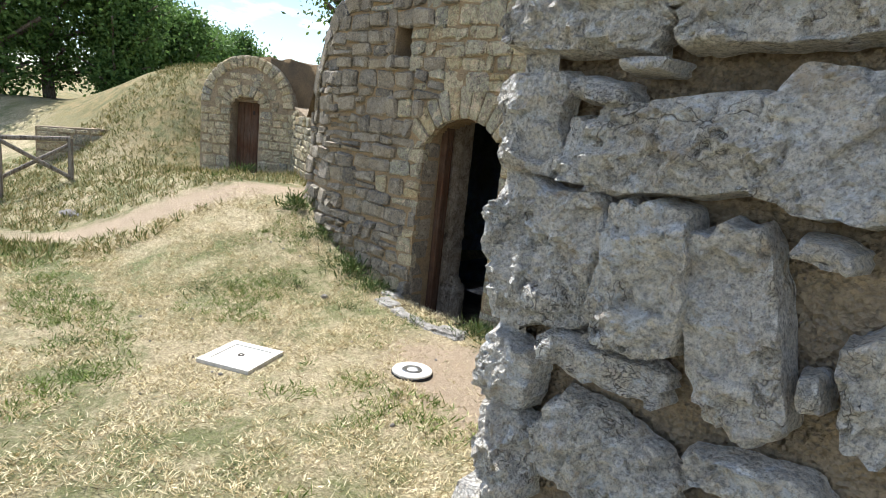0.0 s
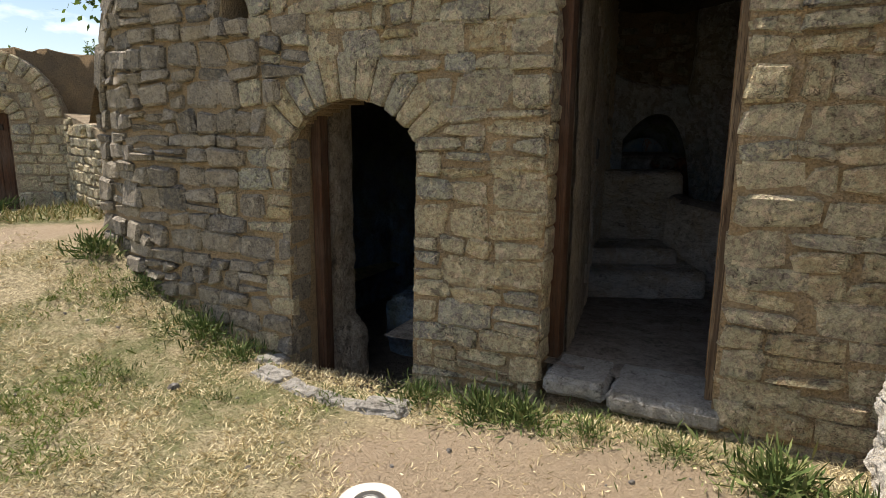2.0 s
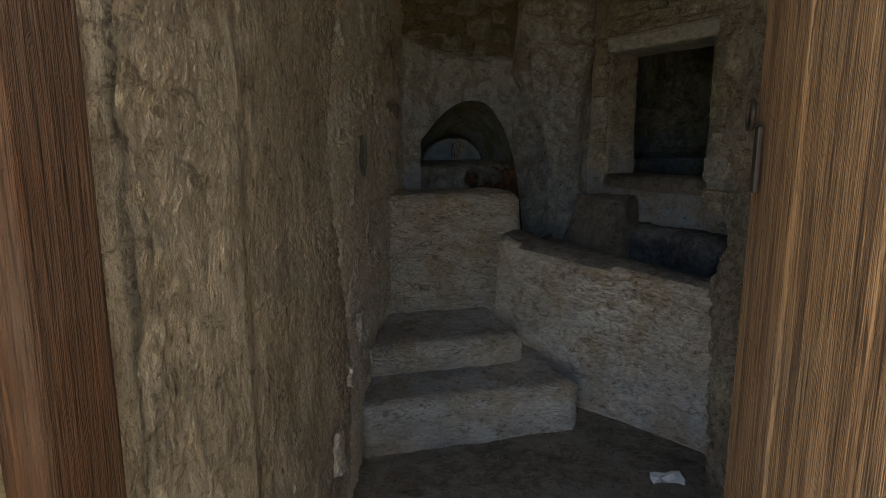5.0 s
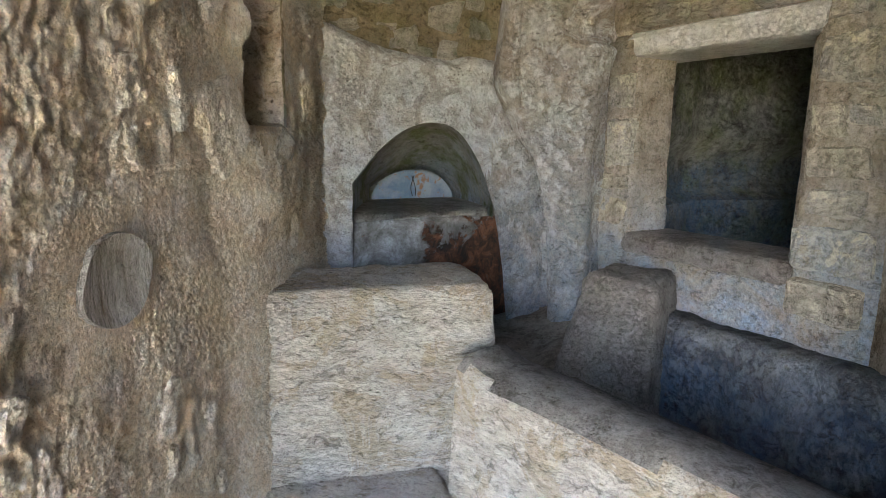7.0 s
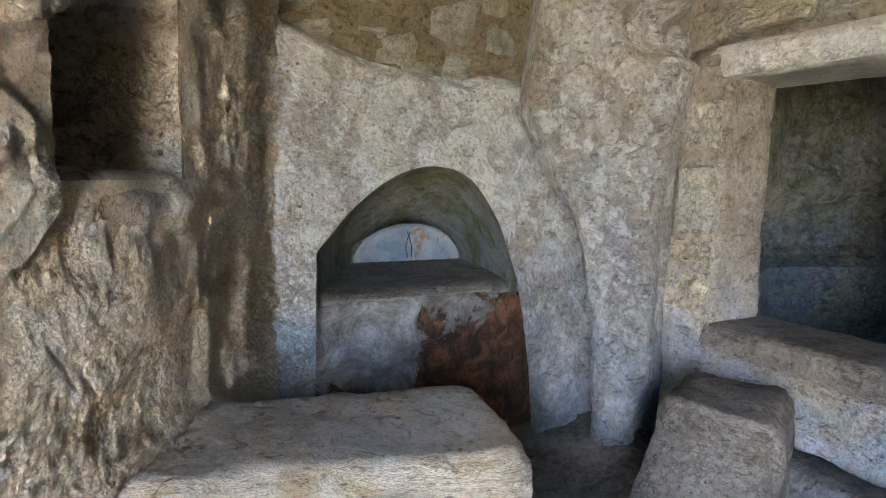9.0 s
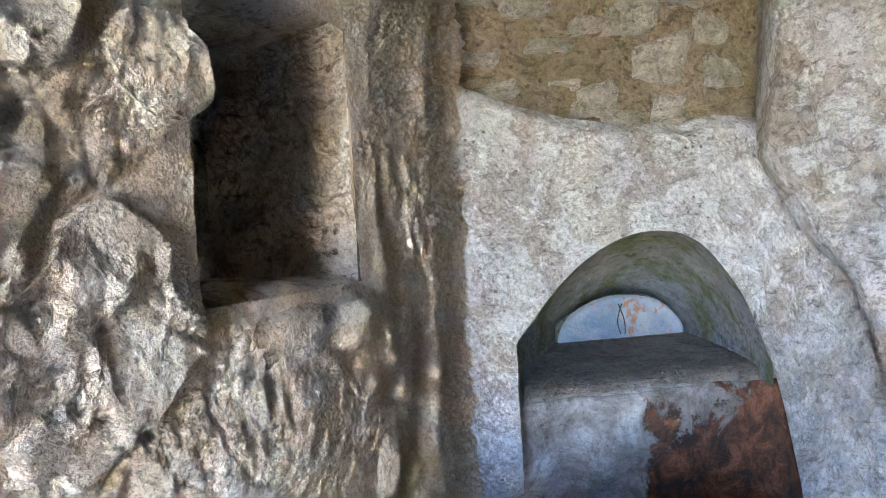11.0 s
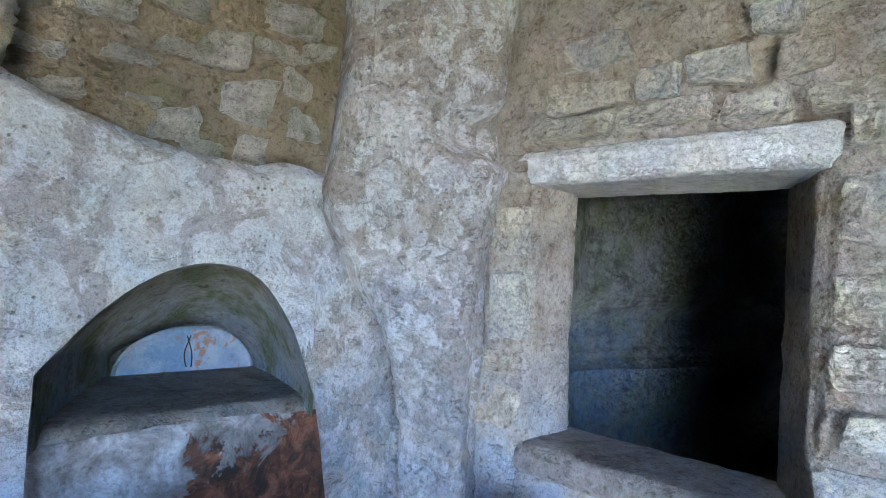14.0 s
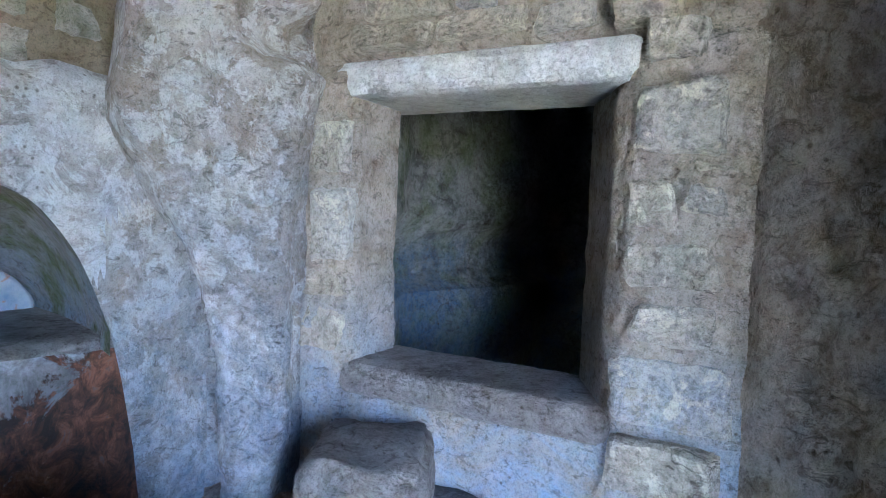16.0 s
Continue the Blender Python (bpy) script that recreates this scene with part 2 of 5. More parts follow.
def worn_red_paint():
    """Grey limewash that has worn off to dark rock, with red paint at its far end and foot."""
    k = Nodes("worn_red_and_grey_paint")
    a, b, f = k.noise(7, 8, 0.7, warp=0.6), k.noise(13, 8, 0.72, warp=0.8), k.noise(70, 5, 0.7)
    c = k.ramp(a, (0.36, (0.12, 0.11, 0.10)), (0.5, (0.23, 0.22, 0.215)), (0.64, (0.42, 0.42, 0.43)))
    along = k.math("ADD", k.math("MULTIPLY", k.span(k.axis(0), -2.62, -2.08), 0.42), k.math("MULTIPLY", k.span(k.axis(2), 1.02, 0.55), 0.34))
    worn = k.ramp(k.math("ADD", along, k.noise(4.5, 9, 0.7, warp=0.6)), (0.70, 0.0), (0.735, 1.0))
    deep = k.ramp(b, (0.40, (0.05, 0.035, 0.026)), (0.52, (0.14, 0.062, 0.036)), (0.60, (0.25, 0.11, 0.06)), (0.70, (0.16, 0.12, 0.10)))
    c = k.mix(worn, c, deep)
    c = k.mix(k.ramp(f, (0.36, 0.6), (0.5, 0.0)), c, k.mix(0.6, c, (0.05, 0.04, 0.03)))
    h = k.math("SUBTRACT", k.math("ADD", k.math("MULTIPLY", a, 0.6), k.math("MULTIPLY", f, 0.3)), k.math("MULTIPLY", worn, 0.25))
    return k.done(c, k.bump(h, 0.02))


M_RED = worn_red_paint()
M_UPPER = carved_rock("earthy_mortar", [(0.26, 0.20, 0.125), (0.40, 0.32, 0.22), (0.48, 0.40, 0.29)], (1, 1, 1), 6.0, bump=0.022, green=0.3, flake=0.25)
M_BLOCK = carved_rock("pale_block_plaster", [(0.38, 0.31, 0.24), (0.60, 0.53, 0.45), (0.76, 0.71, 0.64)], (0.7, 0.7, 1.7), 7.0, blue=0.25, blue_z=(0.15, 0.62), bump=0.014, patches=(0.50, 0.40, 0.28), grit=0.45)
# Blue is stain; the low grey tones stand in for shade in the tank.
M_TANK = carved_rock("shaded_blue_stained_plaster", [(0.035, 0.034, 0.033), (0.10, 0.10, 0.10), (0.30, 0.30, 0.30)], (1, 1, 0.8), 5.0, blue=0.8, blue_z=(0.45, 0.75), bump=0.014, blue_tone=(0.085, 0.14, 0.22), flake=0.3)
M_SLAB = carved_rock("worn_pale_slab", [(0.25, 0.235, 0.21), (0.38, 0.36, 0.325), (0.50, 0.475, 0.43)], (1, 1, 1), 7.0, bump=0.012)
M_UPSTONE = carved_rock("mossy_rubble_stone", [(0.30, 0.27, 0.22), (0.54, 0.49, 0.42), (0.74, 0.69, 0.61)], (1, 1, 1), 12.0, bump=0.02, green=0.45)
# Darkened to cut bounced light, and as shade on the low cellar's floor.
M_CEILING = carved_rock("darkened_rock", [(0.10, 0.08, 0.065), (0.17, 0.14, 0.115), (0.25, 0.21, 0.17)], (1, 1, 1), 6.0, bump=0.03)
M_TOPS = carved_rock("worn_grey_stone", [(0.17, 0.155, 0.14), (0.30, 0.275, 0.25), (0.42, 0.39, 0.36)], (1, 1, 1), 9.0, bump=0.02)
M_WINSTONE = masonry_stone("window_stone", [(0.55, 0.48, 0.385), (0.46, 0.41, 0.34), (0.50, 0.52, 0.55), (0.58, 0.51, 0.41)], (0.40, 0.36, 0.30), grain=7.0, bump=0.012, dirt=(0.34, 0.29, 0.22))
M_WINWALL = carved_rock("window_wall_plaster", [(0.30, 0.24, 0.175), (0.45, 0.385, 0.305), (0.60, 0.54, 0.46)], (1, 1, 1), 9.0, blue=0.9, blue_z=(0.75, 1.35), bump=0.015, blue_tone=(0.42, 0.56, 0.74))
M_LINTEL = carved_rock("pale_lintel_stone", [(0.48, 0.46, 0.43), (0.66, 0.65, 0.63), (0.76, 0.76, 0.75)], (1, 1, 1), 10.0, bump=0.008, grit=0.3, crisp=0.3, pit=0.3)
M_FLOOR_IN = carved_rock("dusty_rock_floor", [(0.15, 0.125, 0.10), (0.28, 0.24, 0.20), (0.42, 0.37, 0.31)], (1, 1, 1), 6.0, bump=0.02)
M_WALL_IN = carved_rock("grey_reveal_plaster", [(0.27, 0.22, 0.16), (0.40, 0.34, 0.255), (0.58, 0.50, 0.39)], (1, 1, 0.5), 8.0, bump=0.02)
# Near-black tones carry the shade of the unlit cellar and chamber.
M_DARK = carved_rock("shade_dark_rock", [(0.03, 0.027, 0.024), (0.06, 0.057, 0.05), (0.10, 0.097, 0.09)], (1, 1, 1), 6.0, blue=0.6, blue_z=(0.3, 1.3), bump=0.02, green=0.3)
# Rock tones lowered to put the inner chamber's shade into the colour.
M_CHAMBER = carved_rock("shade_toned_blue_rock", [(0.06, 0.062, 0.055), (0.14, 0.145, 0.125), (0.30, 0.31, 0.28)], (1, 1, 1), 6.0, blue=0.9, blue_z=(1.28, 1.42), bump=0.02, green=0.4, blue_tone=(0.07, 0.13, 0.21))
M_DOOR = timber("weathered_pine", (0.17, 0.085, 0.038), (0.36, 0.205, 0.10))
M_POST = timber("dark_brown_timber", (0.055, 0.025, 0.013), (0.10, 0.045, 0.022))
M_PALEPOST = timber("pale_brown_timber", (0.13, 0.085, 0.05), (0.24, 0.165, 0.10))
M_GREYWOOD = timber("grey_fence_wood", (0.17, 0.145, 0.12), (0.30, 0.26, 0.21))
M_IRON = plain("rusted_iron", (0.05, 0.04, 0.035), 0.6, 0.6)
M_STEEL = plain("brushed_steel", (0.55, 0.55, 0.54), 0.3, 1.0, 0.1)
M_CONCRETE = plain("pale_concrete", (0.62, 0.59, 0.53), 0.85, 0, 0.22, 30)
M_RUBBER = plain("black_rubber", (0.03, 0.03, 0.03), 0.7)
M_PAPER = plain("white_paper", (0.75, 0.76, 0.78), 0.7, 0, 0.08)
M_GLASSY = plain("frosted_lamp_glass", (0.50, 0.50, 0.48), 0.2, 0.0, 0.2)

# ---- building helpers ----
RNG = random.Random(7)


def mesh_object(name, verts, faces, material, smooth=False):
    me = bpy.data.meshes.new(name)
    me.from_pydata([tuple(v) for v in verts], [], faces)
    me.materials.append(material)
    if smooth:
        me.shade_smooth()
    me.update()
    return new(name, me)


def part(name, geo, material, parent, label="", smooth=False):
    ob = mesh_object(name, *geo, material, smooth)
    ob.parent = parent
    return tagged(ob, label)


def thing(name, geo, material, label, category, kind="", group="", smooth=False):
    return tagged(mesh_object(name, *geo, material, smooth), label, category, group, kind)


def empty_thing(name, label, category, kind="", group=""):
    return tagged(new(name), label, category, group, kind)


def join(*geos):
    verts, faces = [], []
    for v, f in geos:
        k = len(verts)
        verts += list(v)
        faces += [tuple(i + k for i in q) for q in f]
    return verts, faces


def fbm(p, scale, octaves=5, seed=0.0):
    q = Vector((p[0] * scale + seed, p[1] * scale - seed, p[2] * scale + 2 * seed))
    return noise.fractal(q, 0.9, 2.1, octaves)


def ridged(p, scale, octaves=4, seed=0.0):
    q = Vector((p[0] * scale + seed, p[1] * scale, p[2] * scale - seed))
    return noise.ridged_multi_fractal(q, 0.9, 2.1, octaves, 1.0, 2.0)


def box(x0, x1, y0, y1, z0, z1, cut=0.006):
    """A box with bevelled edges."""
    bm = bmesh.new()
    bmesh.ops.create_cube(bm, size=1.0)
    for v in bm.verts:
        v.co = Vector(((x0 + x1) / 2 + v.co.x * (x1 - x0), (y0 + y1) / 2 + v.co.y * (y1 - y0), (z0 + z1) / 2 + v.co.z * (z1 - z0)))
    if cut:
        bmesh.ops.bevel(bm, geom=bm.edges[:], offset=cut, segments=2, affect="EDGES", profile=0.6)
    bm.verts.index_update()
    geo = [v.co.copy() for v in bm.verts], [tuple(v.index for v in f.verts) for f in bm.faces]
    bm.free()
    return geo


def turned(geo, m):
    return [m @ Vector(v) for v in geo[0]], geo[1]


def rough_box(m, lx, ly, lz, step=0.05, amp=0.01, scale=7.0, seed=0.0, rim=0.02):
    """A worn block, lx by ly by lz from the corner of m, with rounded, broken edges."""
    geos = []
    half = Vector((lx, ly, lz)) / 2
    for ax in range(3):
        u, v = (ax + 1) % 3, (ax + 2) % 3
        dims = (lx, ly, lz)
        nu, nv = max(2, round(dims[u] / step)), max(2, round(dims[v] / step))
        for side in (0, 1):
            verts, faces = [], []
            for i in range(nu + 1):
                for j in range(nv + 1):
                    p = Vector((0, 0, 0))
                    p[ax], p[u], p[v] = dims[ax] * side, dims[u] * i / nu, dims[v] * j / nv
                    q = p - half
                    near = [max(0.0, rim - (half[a] - abs(q[a]))) / rim for a in range(3)]
                    edge = sum(near) - 1.0
                    if edge > 0:
                        for a in range(3):
                            q[a] *= 1 - min(rim * 0.55 * near[a] * edge, half[a] * 0.4) / half[a]
                    w = m @ (q + half)
                    away = (m.to_3x3() @ q).normalized()
                    verts.append(w + away * amp * (fbm(w, scale, 5, seed) + 0.45 * fbm(w, scale * 4.5, 3, seed)))
            for i in range(nu):
                for j in range(nv):
                    a = i * (nv + 1) + j
                    q4 = (a, a + nv + 1, a + nv + 2, a + 1)
                    faces.append(q4 if side else q4[::-1])
            geos.append((verts, faces))
    return join(*geos)


def along_path(path, step):
    """Points of a plan line at even steps, with their normals to its right-hand side."""
    pts = [Vector((*p, 0)) for p in path]
    length = [0.0]
    for a, b in zip(pts, pts[1:]):
        length.append(length[-1] + (b - a).length)
    n = max(2, round(length[-1] / step))
    out = []
    for i in range(n + 1):
        s = length[-1] * i / n
        k = max(j for j in range(len(pts) - 1) if length[j] <= s + 1e-9)
        f = (s - length[k]) / (length[k + 1] - length[k])
        d = (pts[k + 1] - pts[k]).normalized()
        out.append((s, pts[k].lerp(pts[k + 1], f), Vector((d.y, -d.x, 0))))
    smooth_n = []
    for i in range(n + 1):
        v = Vector((0, 0, 0))
        for j in range(max(0, i - 3), min(n, i + 3) + 1):
            v += out[j][2]
        smooth_n.append(v.normalized())
    return [(s, p, nn) for (s, p, _), nn in zip(out, smooth_n)]


def sheet(path, low, high, step, relief, hole=None, back=0.0):
    """A rough upright surface over a plan line; hole(s, z) leaves openings; back gives it thickness."""
    cols = along_path(path, step)
    total = cols[-1][0]
    z0 = low if callable(low) else (lambda s: low)
    z1 = high if callable(high) else (lambda s: high)
    rows = max(2, round((max(z1(c[0]) for c in cols) - min(z0(c[0]) for c in cols)) / step))
    verts, faces, cell = [], [], []
    for s, p, n in cols:
        for j in range(rows + 1):
            z = z0(s) + (z1(s) - z0(s)) * j / rows
            q = Vector((p.x, p.y, z))
            verts.append(q + n * relief(q, s, z))
            cell.append((s, z))
    w = rows + 1
    for i in range(len(cols) - 1):
        for j in range(rows):
            a = i * w + j
            if hole:
                s, z = (cell[a][0] + cell[a + w][0]) / 2, (cell[a][1] + cell[a + w + 1][1]) / 2
                if hole(s, z):
                    continue
            faces.append((a, a + w, a + w + 1, a + 1))
    if back:
        k = len(verts)
        for i, (s, p, n) in enumerate(cols):
            for j in range(w):
                verts.append(Vector(verts[i * w + j]) - n * back)
        count = {}
        for f in faces:
            for a, b in zip(f, f[1:] + f[:1]):
                count[(a, b)] = 1
        rim = [(a, b) for a, b in count if (b, a) not in count]
        faces += [tuple(i + k for i in f[::-1]) for f in faces] + [(b, a, a + k, b + k) for a, b in rim]
    return verts, faces


def stone(u0, u1, z0, z1, place, proud, rng, cells=3, gap=0.01, jitter=0.012, amp=0.012, depth=0.06, lean=0.0, cut=0.07):
    """One rough block: place(u, z, d) gives its world point, d outwards."""
    j = lambda: rng.uniform(-jitter, jitter)
    c = [(u0 + gap + j(), z0 + gap + j()), (u1 - gap + j(), z0 + gap + j() + lean), (u1 - gap + j(), z1 - gap + j() + lean), (u0 + gap + j(), z1 - gap + j())]
    verts, faces = [], []
    seed = rng.uniform(0, 90)
    n = cells
    grid = [0, 0.12, 0.88, 1] if n == 3 else [0, 0.07] + [0.07 + 0.86 * q / (n - 2) for q in range(1, n - 2)] + [0.93, 1]
    tilt_u, tilt_z = rng.uniform(-1, 1) * amp, rng.uniform(-1, 1) * amp
    for i in range(n + 1):
        for k in range(n + 1):
            a, b = grid[i], grid[k]
            # round the corners
            if i in (0, n) and k in (0, n):
                a += cut * (1 if i == 0 else -1)
                b += cut * (1 if k == 0 else -1)
            u = (1 - a) * (1 - b) * c[0][0] + a * (1 - b) * c[1][0] + a * b * c[2][0] + (1 - a) * b * c[3][0]
            z = (1 - a) * (1 - b) * c[0][1] + a * (1 - b) * c[1][1] + a * b * c[2][1] + (1 - a) * b * c[3][1]
            rim = i in (0, n) or k in (0, n)
            d = proud + amp * noise.noise(Vector((u * 9 + seed, z * 9, seed))) + tilt_u * (a - 0.5) + tilt_z * (b - 0.5)
            if n > 5:
                d += amp * 0.9 * fbm((u, z * 1.3, seed), 11, 5) + amp * 0.8 * ridged((u, z, seed), 5, 3) - amp + amp * 0.5 * abs(noise.noise(Vector((u * 22, z * 30, seed))))
            if rim:
                d = min(d, proud) * 0.6 - 0.002
                u += rng.uniform(-0.3, 0.3) * jitter
                z += rng.uniform(-0.3, 0.3) * jitter
            verts.append(place(u, z, d))
    w = n + 1
    for i in range(n):
        for k in range(n):
            a = i * w + k
            faces.append((a, a + w, a + w + 1, a + 1))
    rim_ids = [i * w for i in range(n)] + [n * w + k for k in range(n)] + [i * w + n for i in range(n, 0, -1)] + [k for k in range(n, 0, -1)]
    m = len(verts)
    flat = []
    for i in range(n + 1):
        for k in range(n + 1):
            a, b = grid[i], grid[k]
            flat.append(((1 - a) * (1 - b) * c[0][0] + a * (1 - b) * c[1][0] + a * b * c[2][0] + (1 - a) * b * c[3][0],
                         (1 - a) * (1 - b) * c[0][1] + a * (1 - b) * c[1][1] + a * b * c[2][1] + (1 - a) * b * c[3][1]))
    for r in rim_ids:
        verts.append(place(flat[r][0], flat[r][1], -depth))
    for q in range(len(rim_ids)):
        a, b = rim_ids[q], rim_ids[(q + 1) % len(rim_ids)]
        faces.append((b, a, m + q, m + (q + 1) % len(rim_ids)))
    return verts, faces


def courses(u0, u1, z0, z1, heights, widths, allowed, rng, tilt=0.0):
    """Blocks (u0, u1, z0, z1) of uneven courses inside allowed(u, z)."""
    out, z = [], z0
    while z < z1 - 0.03:
        h = min(rng.uniform(*heights), z1 - z)
        if z1 - z - h < heights[0] * 0.6:
            h = z1 - z
        zm, u, runs, start = z + h / 2, u0, [], None
        while u <= u1 + 1e-6:
            ok = allowed(u, zm)
            if ok and start is None:
                start = u
            if not ok and start is not None:
                runs.append((start, u - 0.01))
                start = None
            u += 0.01
        if start is not None:
            runs.append((start, u1))
        for a, b in runs:
            while b - a > 0.035:
                w = rng.uniform(*widths)
                if b - a - w < widths[0] * 0.8:
                    w = b - a
                if h > heights[0] * 1.5 and rng.random() < 0.22:
                    s = rng.uniform(0.4, 0.6)
                    out += [(a, a + w, z, z + h * s), (a, a + w, z + h * s, z + h)]
                else:
                    out.append((a, a + w, z, z + h))
                a += w
        z += h
    return out


def lay(blocks, place, parent, material, joined_material, rng, first, limit=300, name="stone", proud=(0.008, 0.028), **kw):
    """Blocks as parts of their wall; those past the limit, farthest from `first`, in one joined part."""
    blocks = sorted(blocks, key=first)
    for b in blocks[:limit]:
        part(name, stone(*b, place, rng.uniform(*proud), rng, **kw), material, parent)
    rest = blocks[limit:]
    if rest:
        ob = part("stonework", join(*[stone(*b, place, rng.uniform(*proud), rng, **kw) for b in rest]), joined_material, parent)
        tagged(ob, kind="stuff")


def shard(q):
    """Broken rock: flat facets that meet at sharp steps, about -0.6 to 0.6."""
    c = noise.voronoi(q)[1][0]
    r = noise.noise_vector(c * 3.7)
    o = q - c
    return 1.3 * (r.x * o.x + r.y * o.y + r.z * o.z) + 0.55 * noise.noise(c * 5.3)


def smoothstep(a, b, x):
    t = max(0.0, min(1.0, (x - a) / (b - a)))
    return t * t * (3 - 2 * t)


# ---- ground ----
def ground_z(x, y):
    z = -0.21 + 0.03 * noise.noise(Vector((x * 0.8, y * 0.8, 3.0)))
    z += 0.10 * smoothstep(-3.2, -1.8, x) * smoothstep(2.2, 3.6, y)
    z -= 0.10 * smoothstep(2.7, 1.8, y) * smoothstep(-2.5, -4.0, x)
    ramp = smoothstep(-4.3, -7.0, x) * smoothstep(2.0, 4.1, y)
    z += 0.68 * ramp
    z -= 0.12 * smoothstep(-6.0, -11.0, x) * smoothstep(4.0, 2.0, y)
    z -= 0.22 * smoothstep(-8.0, -11.0, x) * ramp
    # grassy bank left of the far cellar and the hillside behind it
    z += 1.95 * smoothstep(3.1, 6.2, y) * smoothstep(-10.7, -12.8, x) * smoothstep(-21.0, -15.0, x)
    z += 0.7 * smoothstep(6.2, 9.0, y) * smoothstep(-6.6, -9.0, x) * smoothstep(-12.8, -10.7, x)
    z += 0.8 * smoothstep(-15.0, -21.0, x)
    z += 2.0 * smoothstep(24, 70, math.hypot(x, y)) * smoothstep(-4, 4, y)
    z += 0.012 * noise.noise(Vector((x * 5, y * 5, 0.0)))
    # level bed of the inspection cover
    near = smoothstep(0.55, 0.33, math.hypot(x + 3.865, y - 2.03))
    return z * (1 - near) - 0.305 * near


def ground_patch():
    # one sheet, fine near the walk and coarse to the horizon
    def ticks(marks):
        out = []
        for a, b, s in marks:
            n = max(1, round((b - a) / s))
            out += [a + (b - a) * i / n for i in range(n)]
        return out + [marks[-1][1]]
    xs = ticks([(-900, -100, 100), (-100, -30, 10), (-30, -15, 1.0), (-15, -7, 0.25), (-7, 0.5, 0.07), (0.5, 6, 0.5), (6, 40, 6), (40, 900, 120)])
    ys = ticks([(-900, -60, 120), (-60, -6, 8), (-6, 0, 0.5), (0, 4.16, 0.07), (4.16, 12, 0.25), (12, 40, 2.0), (40, 900, 100)])
    verts = [(x, y, ground_z(x, y)) for x in xs for y in ys]
    w = len(ys)
    faces = []
    for i in range(len(xs) - 1):
        for j in range(w - 1):
            cx, cy = (xs[i] + xs[i + 1]) / 2, (ys[j] + ys[j + 1]) / 2
            if -4.9 < cx < -0.3 and 4.16 < cy < 10.2 or -4.28 < cx < -3.36 and 3.70 < cy < 4.3:
                continue
            faces.append((i * w + j, (i + 1) * w + j, (i + 1) * w + j + 1, i * w + j + 1))
    return verts, faces


# the foot path: a point on it and its slant
TRAIL = (-7.45, 3.4, 0.72)


def ground_material():
    k = Nodes("dry_summer_turf", 0.95)
    big, mid, fine = k.noise(0.55, 5, 0.6), k.noise(3.2, 8, 0.72, warp=0.5), k.noise(45, 6, 0.8, warp=1.0)
    blades = k.noise(26, 4, 0.7, k.scaled((1, 1, 1)), 2.5)
    straw = k.mix(k.ramp(fine, (0.35, 0), (0.65, 1)), (0.17, 0.125, 0.06), (0.80, 0.68, 0.44))
    earth = k.mix(k.ramp(fine, (0.3, 0), (0.7, 1)), (0.38, 0.285, 0.19), (0.55, 0.435, 0.31))
    green = k.mix(k.ramp(blades, (0.35, 0), (0.65, 1)), (0.055, 0.085, 0.022), (0.20, 0.23, 0.075))
    # trodden earth in front of the doors and along the path to the far cellar
    g = k.add("ShaderNodeVectorMath")
    g.operation = "DISTANCE"
    k.link(k.scaled((0.55, 1.0, 0.0)), g.inputs[0])
    g.inputs[1].default_value = (-2.3 * 0.55, 3.05, 0)
    worn = k.math("ADD", k.span(g.outputs["Value"], 0.95, 0.25), k.math("MULTIPLY", k.math("SUBTRACT", mid, 0.5), 1.6))
    line = k.math("ABSOLUTE", k.math("SUBTRACT", k.axis(0), k.math("ADD", TRAIL[0], k.math("MULTIPLY", k.math("SUBTRACT", k.axis(1), TRAIL[1]), TRAIL[2]))))
    wavy = k.math("ADD", line, k.math("MULTIPLY", k.math("SUBTRACT", mid, 0.5), 0.9))
    trail = k.math("MULTIPLY", k.math("MULTIPLY", k.span(wavy, 0.55, 0.2), k.span(k.axis(1), 5.4, 4.9)), k.span(k.axis(1), 0.6, 2.2))
    bare = k.math("MAXIMUM", k.span(worn, 0.35, 0.7), trail)
    c = k.mix(k.ramp(k.math("ADD", k.math("MULTIPLY", big, 0.5), k.math("MULTIPLY", mid, 0.6)), (0.50, 0.0), (0.63, 0.8)), straw, green)
    bank = k.math("MULTIPLY", k.span(k.axis(1), 3.2, 4.4), k.span(k.axis(0), -8.5, -11.0))
    c = k.mix(k.math("MULTIPLY", bank, 0.8), c, k.mix(k.ramp(mid, (0.4, 0), (0.6, 1)), (0.10, 0.12, 0.04), (0.36, 0.27, 0.14)))
    c = k.mix(bare, c, earth)
    return k.done(c, k.bump(k.math("ADD", k.math("ADD", mid, fine), blades), 0.03))


M_GROUND = ground_material()
ground = thing("ground", ground_patch(), M_GROUND, "dry summer grass with bare trodden earth patches", "ground", "structure", smooth=True)

# ---- front wall of the wine cellar ----
FY = 4.0


def crown(x):
    """Top of the front wall, a low gable that curves down to one side."""
    if x < -3.6:
        f = min(1.0, (-3.6 - x) / 3.05)
        return 3.05 - 1.95 * (1 - math.sqrt(max(0.0, 1 - f ** 2.3)))
    return 3.05 - 0.05 * (x + 3.6)


D1 = dict(l=-4.27, r=-3.33, z0=-0.42, spring=1.30, top=1.52)
D2 = dict(l=-2.52, r=-1.625, z0=0.03, top=2.26)


def d1_top(x):
    f = (x - (D1["l"] + D1["r"]) / 2) / ((D1["r"] - D1["l"]) / 2)
    return D1["spring"] + (D1["top"] - D1["spring"]) * math.sqrt(max(0.0, 1 - f * f))


